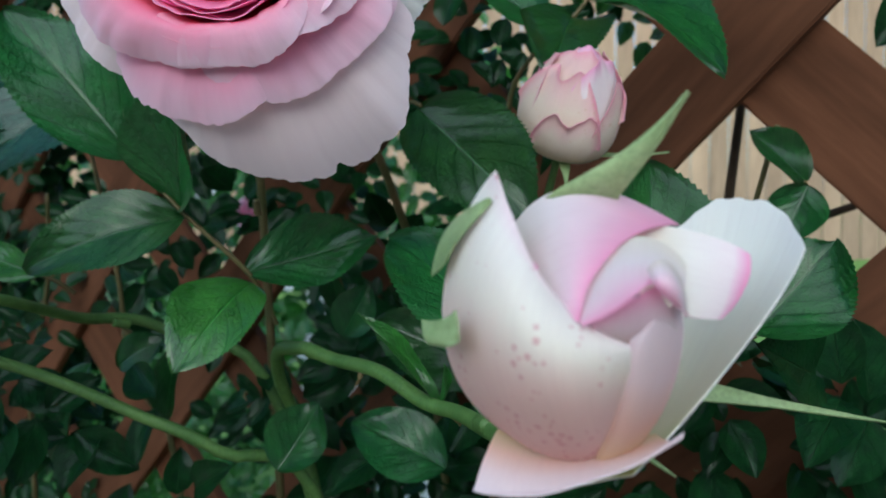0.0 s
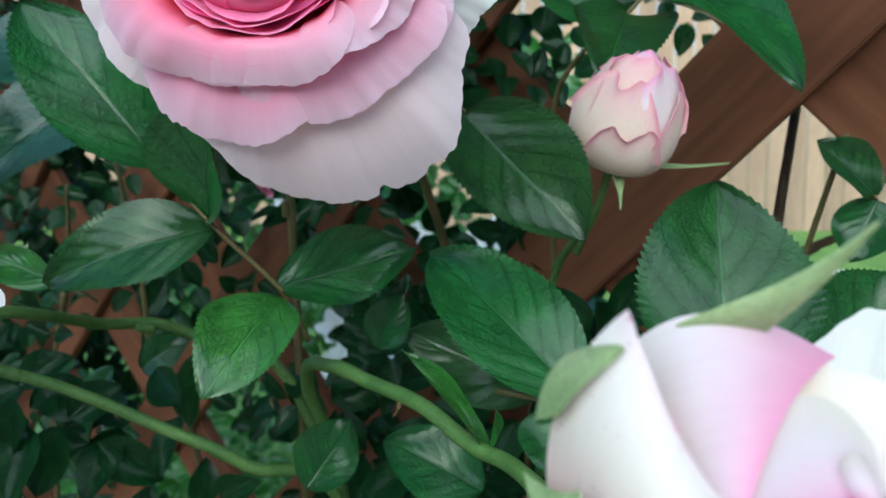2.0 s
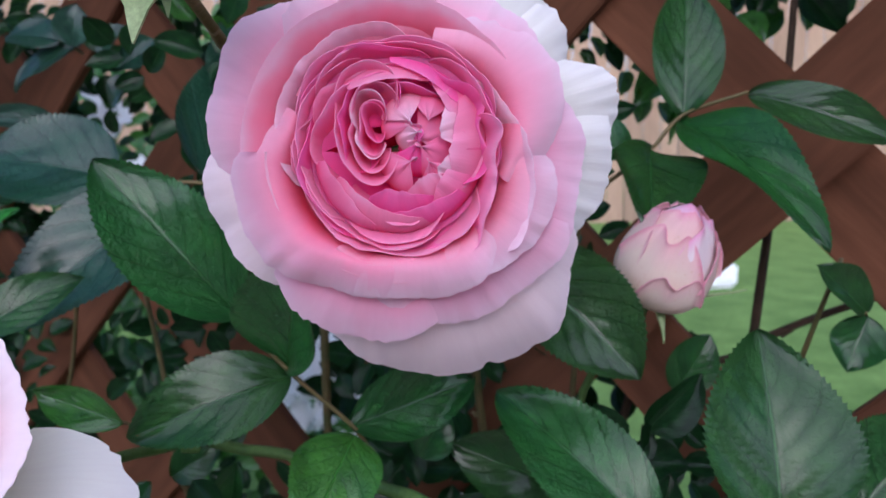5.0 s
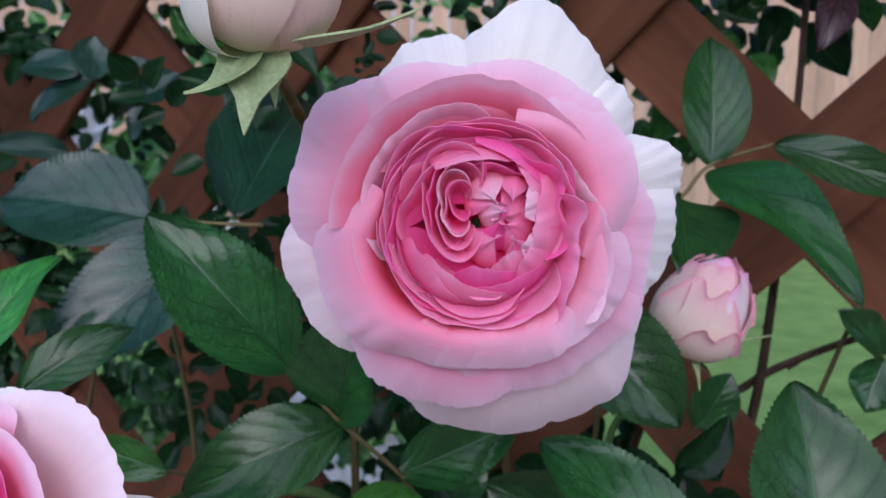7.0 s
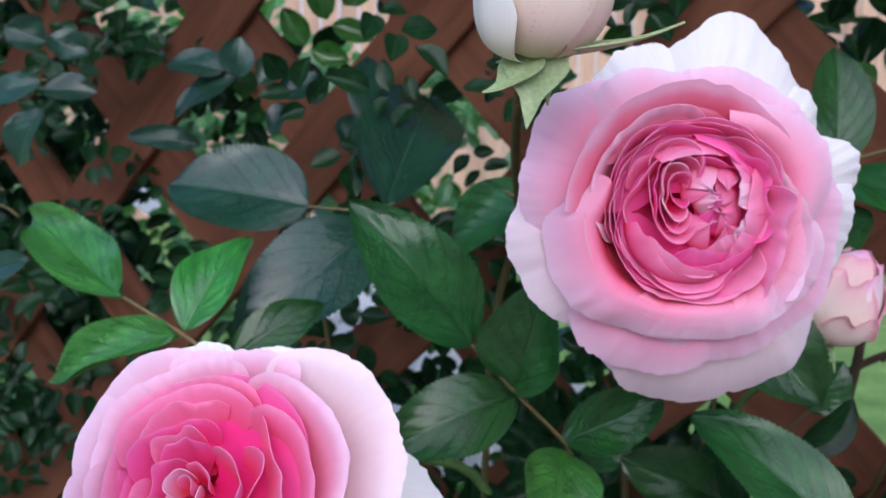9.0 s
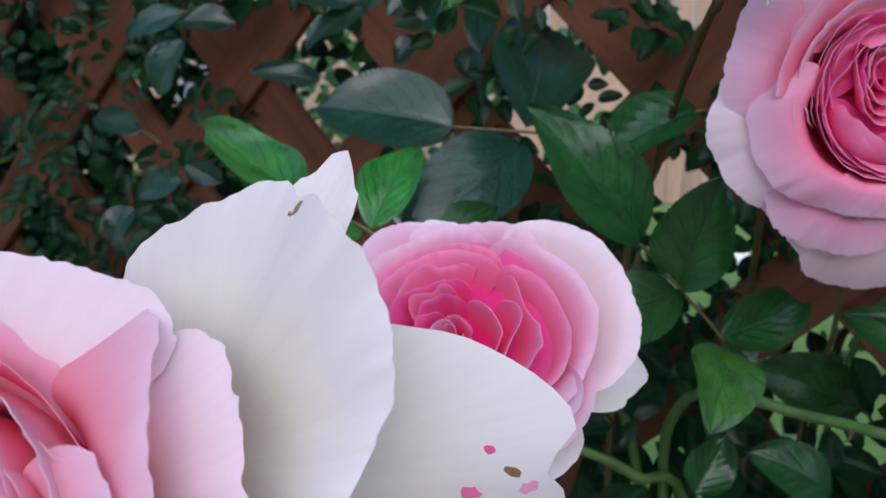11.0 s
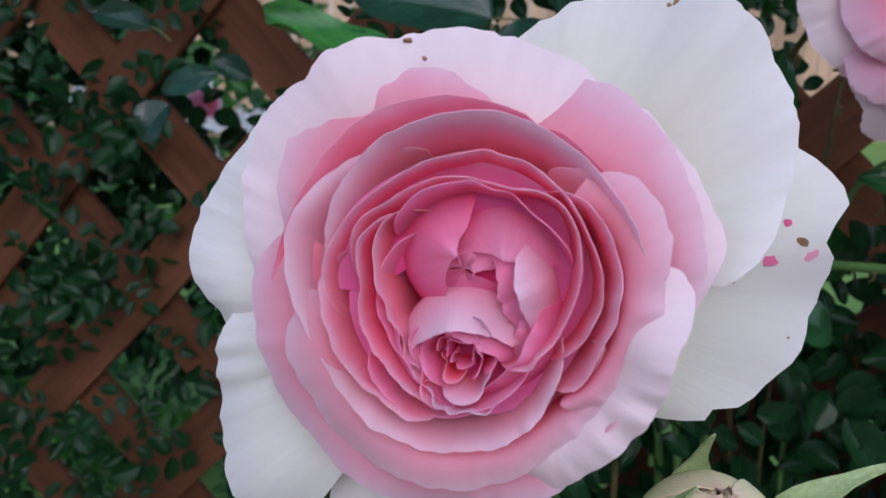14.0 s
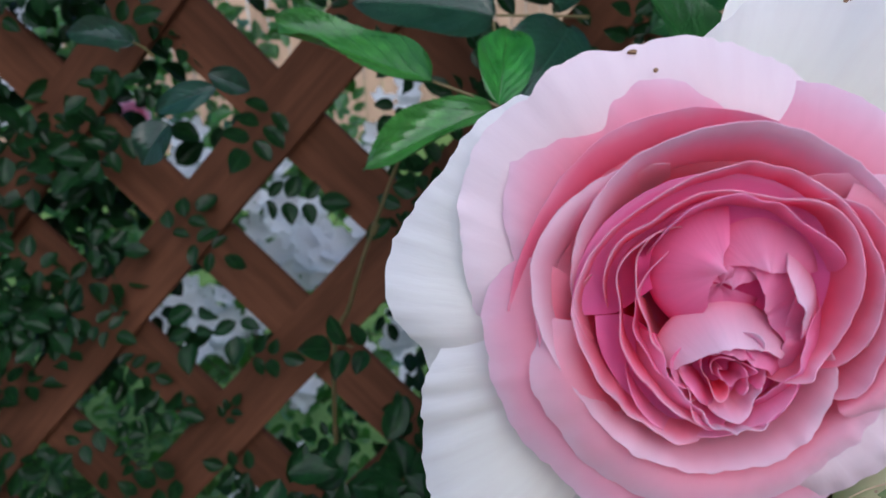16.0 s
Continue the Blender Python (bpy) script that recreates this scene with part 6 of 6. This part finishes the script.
for k in range(290):
    x, z = rnd.uniform(-0.85, -0.42), rnd.uniform(0.95, 1.50)
    back.sprig(rnd, (x, lattice_y(x) + rnd.uniform(0.03, 0.12), z), (rnd.uniform(-1, 1), rnd.uniform(-0.4, 0.4), rnd.uniform(-0.9, 0.7)), rnd.uniform(0.02, 0.035), 5)
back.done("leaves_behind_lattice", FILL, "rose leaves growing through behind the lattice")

for k in range(900):
    x, z = rng.uniform(-2.2, 0.15), rng.uniform(0.05, 1.65)
    y = 2.0 - 0.3 * x + rng.uniform(-0.15, 0.5)
    bright.sprig(rng, (x, y, z), (rng.uniform(-1, 1), rng.uniform(-0.5, 0.5), rng.uniform(-0.9, 0.7)), rng.uniform(0.045, 0.075), 5)
bright.done("shrub_leaves", LEAF_FRESH, "light green shrub leaves beyond the lattice")

# Leaf mass added overhead, out of view, to cut top light on the lattice.
over = Foliage()
for k in range(420):
    x = rng.uniform(-1.1, 0.8)
    z = rng.uniform(1.62, 2.1)
    y = lattice_y(x) - rng.uniform(0.0, 0.28)
    over.sprig(rng, (x, y, z), (rng.uniform(-1, 1), rng.uniform(-1, 0.2), rng.uniform(-0.6, 0.3)), rng.uniform(0.03, 0.045), 5, (0, -0.5, 1))
over.done("overhanging_leaves", LEAF, "unseen rose leaves added above the lattice to shade it")

# ---- white-flowered shrub seen through the lattice ----
shrub = empty_thing("flowering_shrub", "white-flowered shrub growing behind the lattice", "shrub", "", (-0.25, 1.75, 0.0))


def blossom_mesh(r):
    verts, faces = [], []
    for k in range(5):
        a0 = 2 * math.pi * k / 5
        base = len(verts)
        for i in range(5):
            t = i / 4
            hw = 0.42 * math.sin(math.pi * (0.12 + 0.80 * t)) * r
            for sg in (-1, 0, 1):
                rad = 0.08 * r + t * r
                z = 0.35 * r * t * t + 0.05 * r * abs(sg)
                x, y = rad, sg * hw
                verts.append((x * math.cos(a0) - y * math.sin(a0), x * math.sin(a0) + y * math.cos(a0), z))
        for i in range(4):
            for j in range(2):
                p = base + i * 3 + j
                faces.append((p, p + 1, p + 4, p + 3))
    ob = mesh_object("blossom", verts, faces, PEARL, None, [(0.5, 0.7)] * len(verts))
    me = ob.data
    bpy.data.objects.remove(ob)
    return me


BLOSSOM = blossom_mesh(0.029)
CLUSTERS = ((-0.181, 1.679, 0.949, 6), (-0.230, 1.708, 1.016, 4), (-0.196, 1.687, 1.033, 3), (-0.121, 1.643, 0.955, 4), (-0.157, 1.664, 0.844, 3), (-0.340, 1.774, 0.691, 7),
            (-0.419, 1.821, 0.722, 3), (-0.262, 1.727, 0.714, 5), (-0.371, 1.792, 0.730, 4), (-0.174, 1.674, 0.618, 5), (-0.112, 1.637, 0.614, 3), (-0.292, 1.745, 0.317, 5),
            (-0.219, 1.701, 0.337, 4), (0.024, 1.555, 0.613, 3), (-0.010, 1.576, 1.065, 3), (0.085, 1.519, 1.175, 3), (-0.342, 1.775, 1.107, 5), (-0.372, 1.793, 1.035, 3),
            (-0.459, 1.845, 1.164, 3), (-0.691, 1.985, 1.213, 3), (-0.188, 1.283, 0.981, 4), (0.092, 1.115, 0.908, 6), (-0.041, 1.194, 0.826, 4), (-0.163, 1.268, 0.952, 4),
            (-0.144, 1.256, 0.975, 5), (-0.609, 1.535, 1.354, 5))
for cx, cy, cz, n in CLUSTERS:
    for k in range(round(n * 1.7)):
        ob = new("blossom", BLOSSOM)
        ob.parent = shrub
        p = Vector((cx + rng.gauss(0, 0.034), cy + rng.gauss(0, 0.04), cz + rng.gauss(0, 0.034)))
        d = Vector((rng.uniform(-0.6, 0.6), -1, rng.uniform(0.3, 1.3)))
        ob.matrix_basis = Matrix.Translation(p - Vector((-0.25, 1.75, 0))) @ d.to_track_quat("Z", "Y").to_matrix().to_4x4() @ Matrix.Rotation(rng.uniform(0, 6), 4, "Z")
    mid = Vector((-0.25 + (cx + 0.25) * 0.4, 1.74, min(cz - 0.12, 0.84)))
    br = tube("branch", [mid, mid.lerp(Vector((cx, cy, cz)), 0.55) + Vector((0, 0.01, -0.012)), (cx, cy + 0.006, cz - 0.004)], 0.0016, 0.0008, TWIG, sides=6)
    br.parent = shrub
    br.matrix_basis = Matrix.Translation((0.25, -1.75, 0))
trunk = tube("trunk", [(-0.25, 1.75, 0.0), (-0.26, 1.75, 0.4), (-0.24, 1.74, 0.6), (-0.25, 1.72, 0.85)], 0.008, 0.003, TWIG)
trunk.parent = shrub
trunk.matrix_basis = Matrix.Translation((0.25, -1.75, 0))
rose_d = flower("rose_flower", "small pink rose glimpsed through the lattice", "rose", frame_matrix((-0.437, 1.532, 1.190), (0, -1, 0.5)) @ Matrix.Scale(1.5, 4), CAB)
add(rose_d, BLUSH, [(k * 60, 42, 22, -3) for k in range(6)], -16, 3)
swirl(rose_d, BLUSH, 4, (15, 11, 7, 4), 0, 0, (0, 0), 55, 33, 0.8, -14)
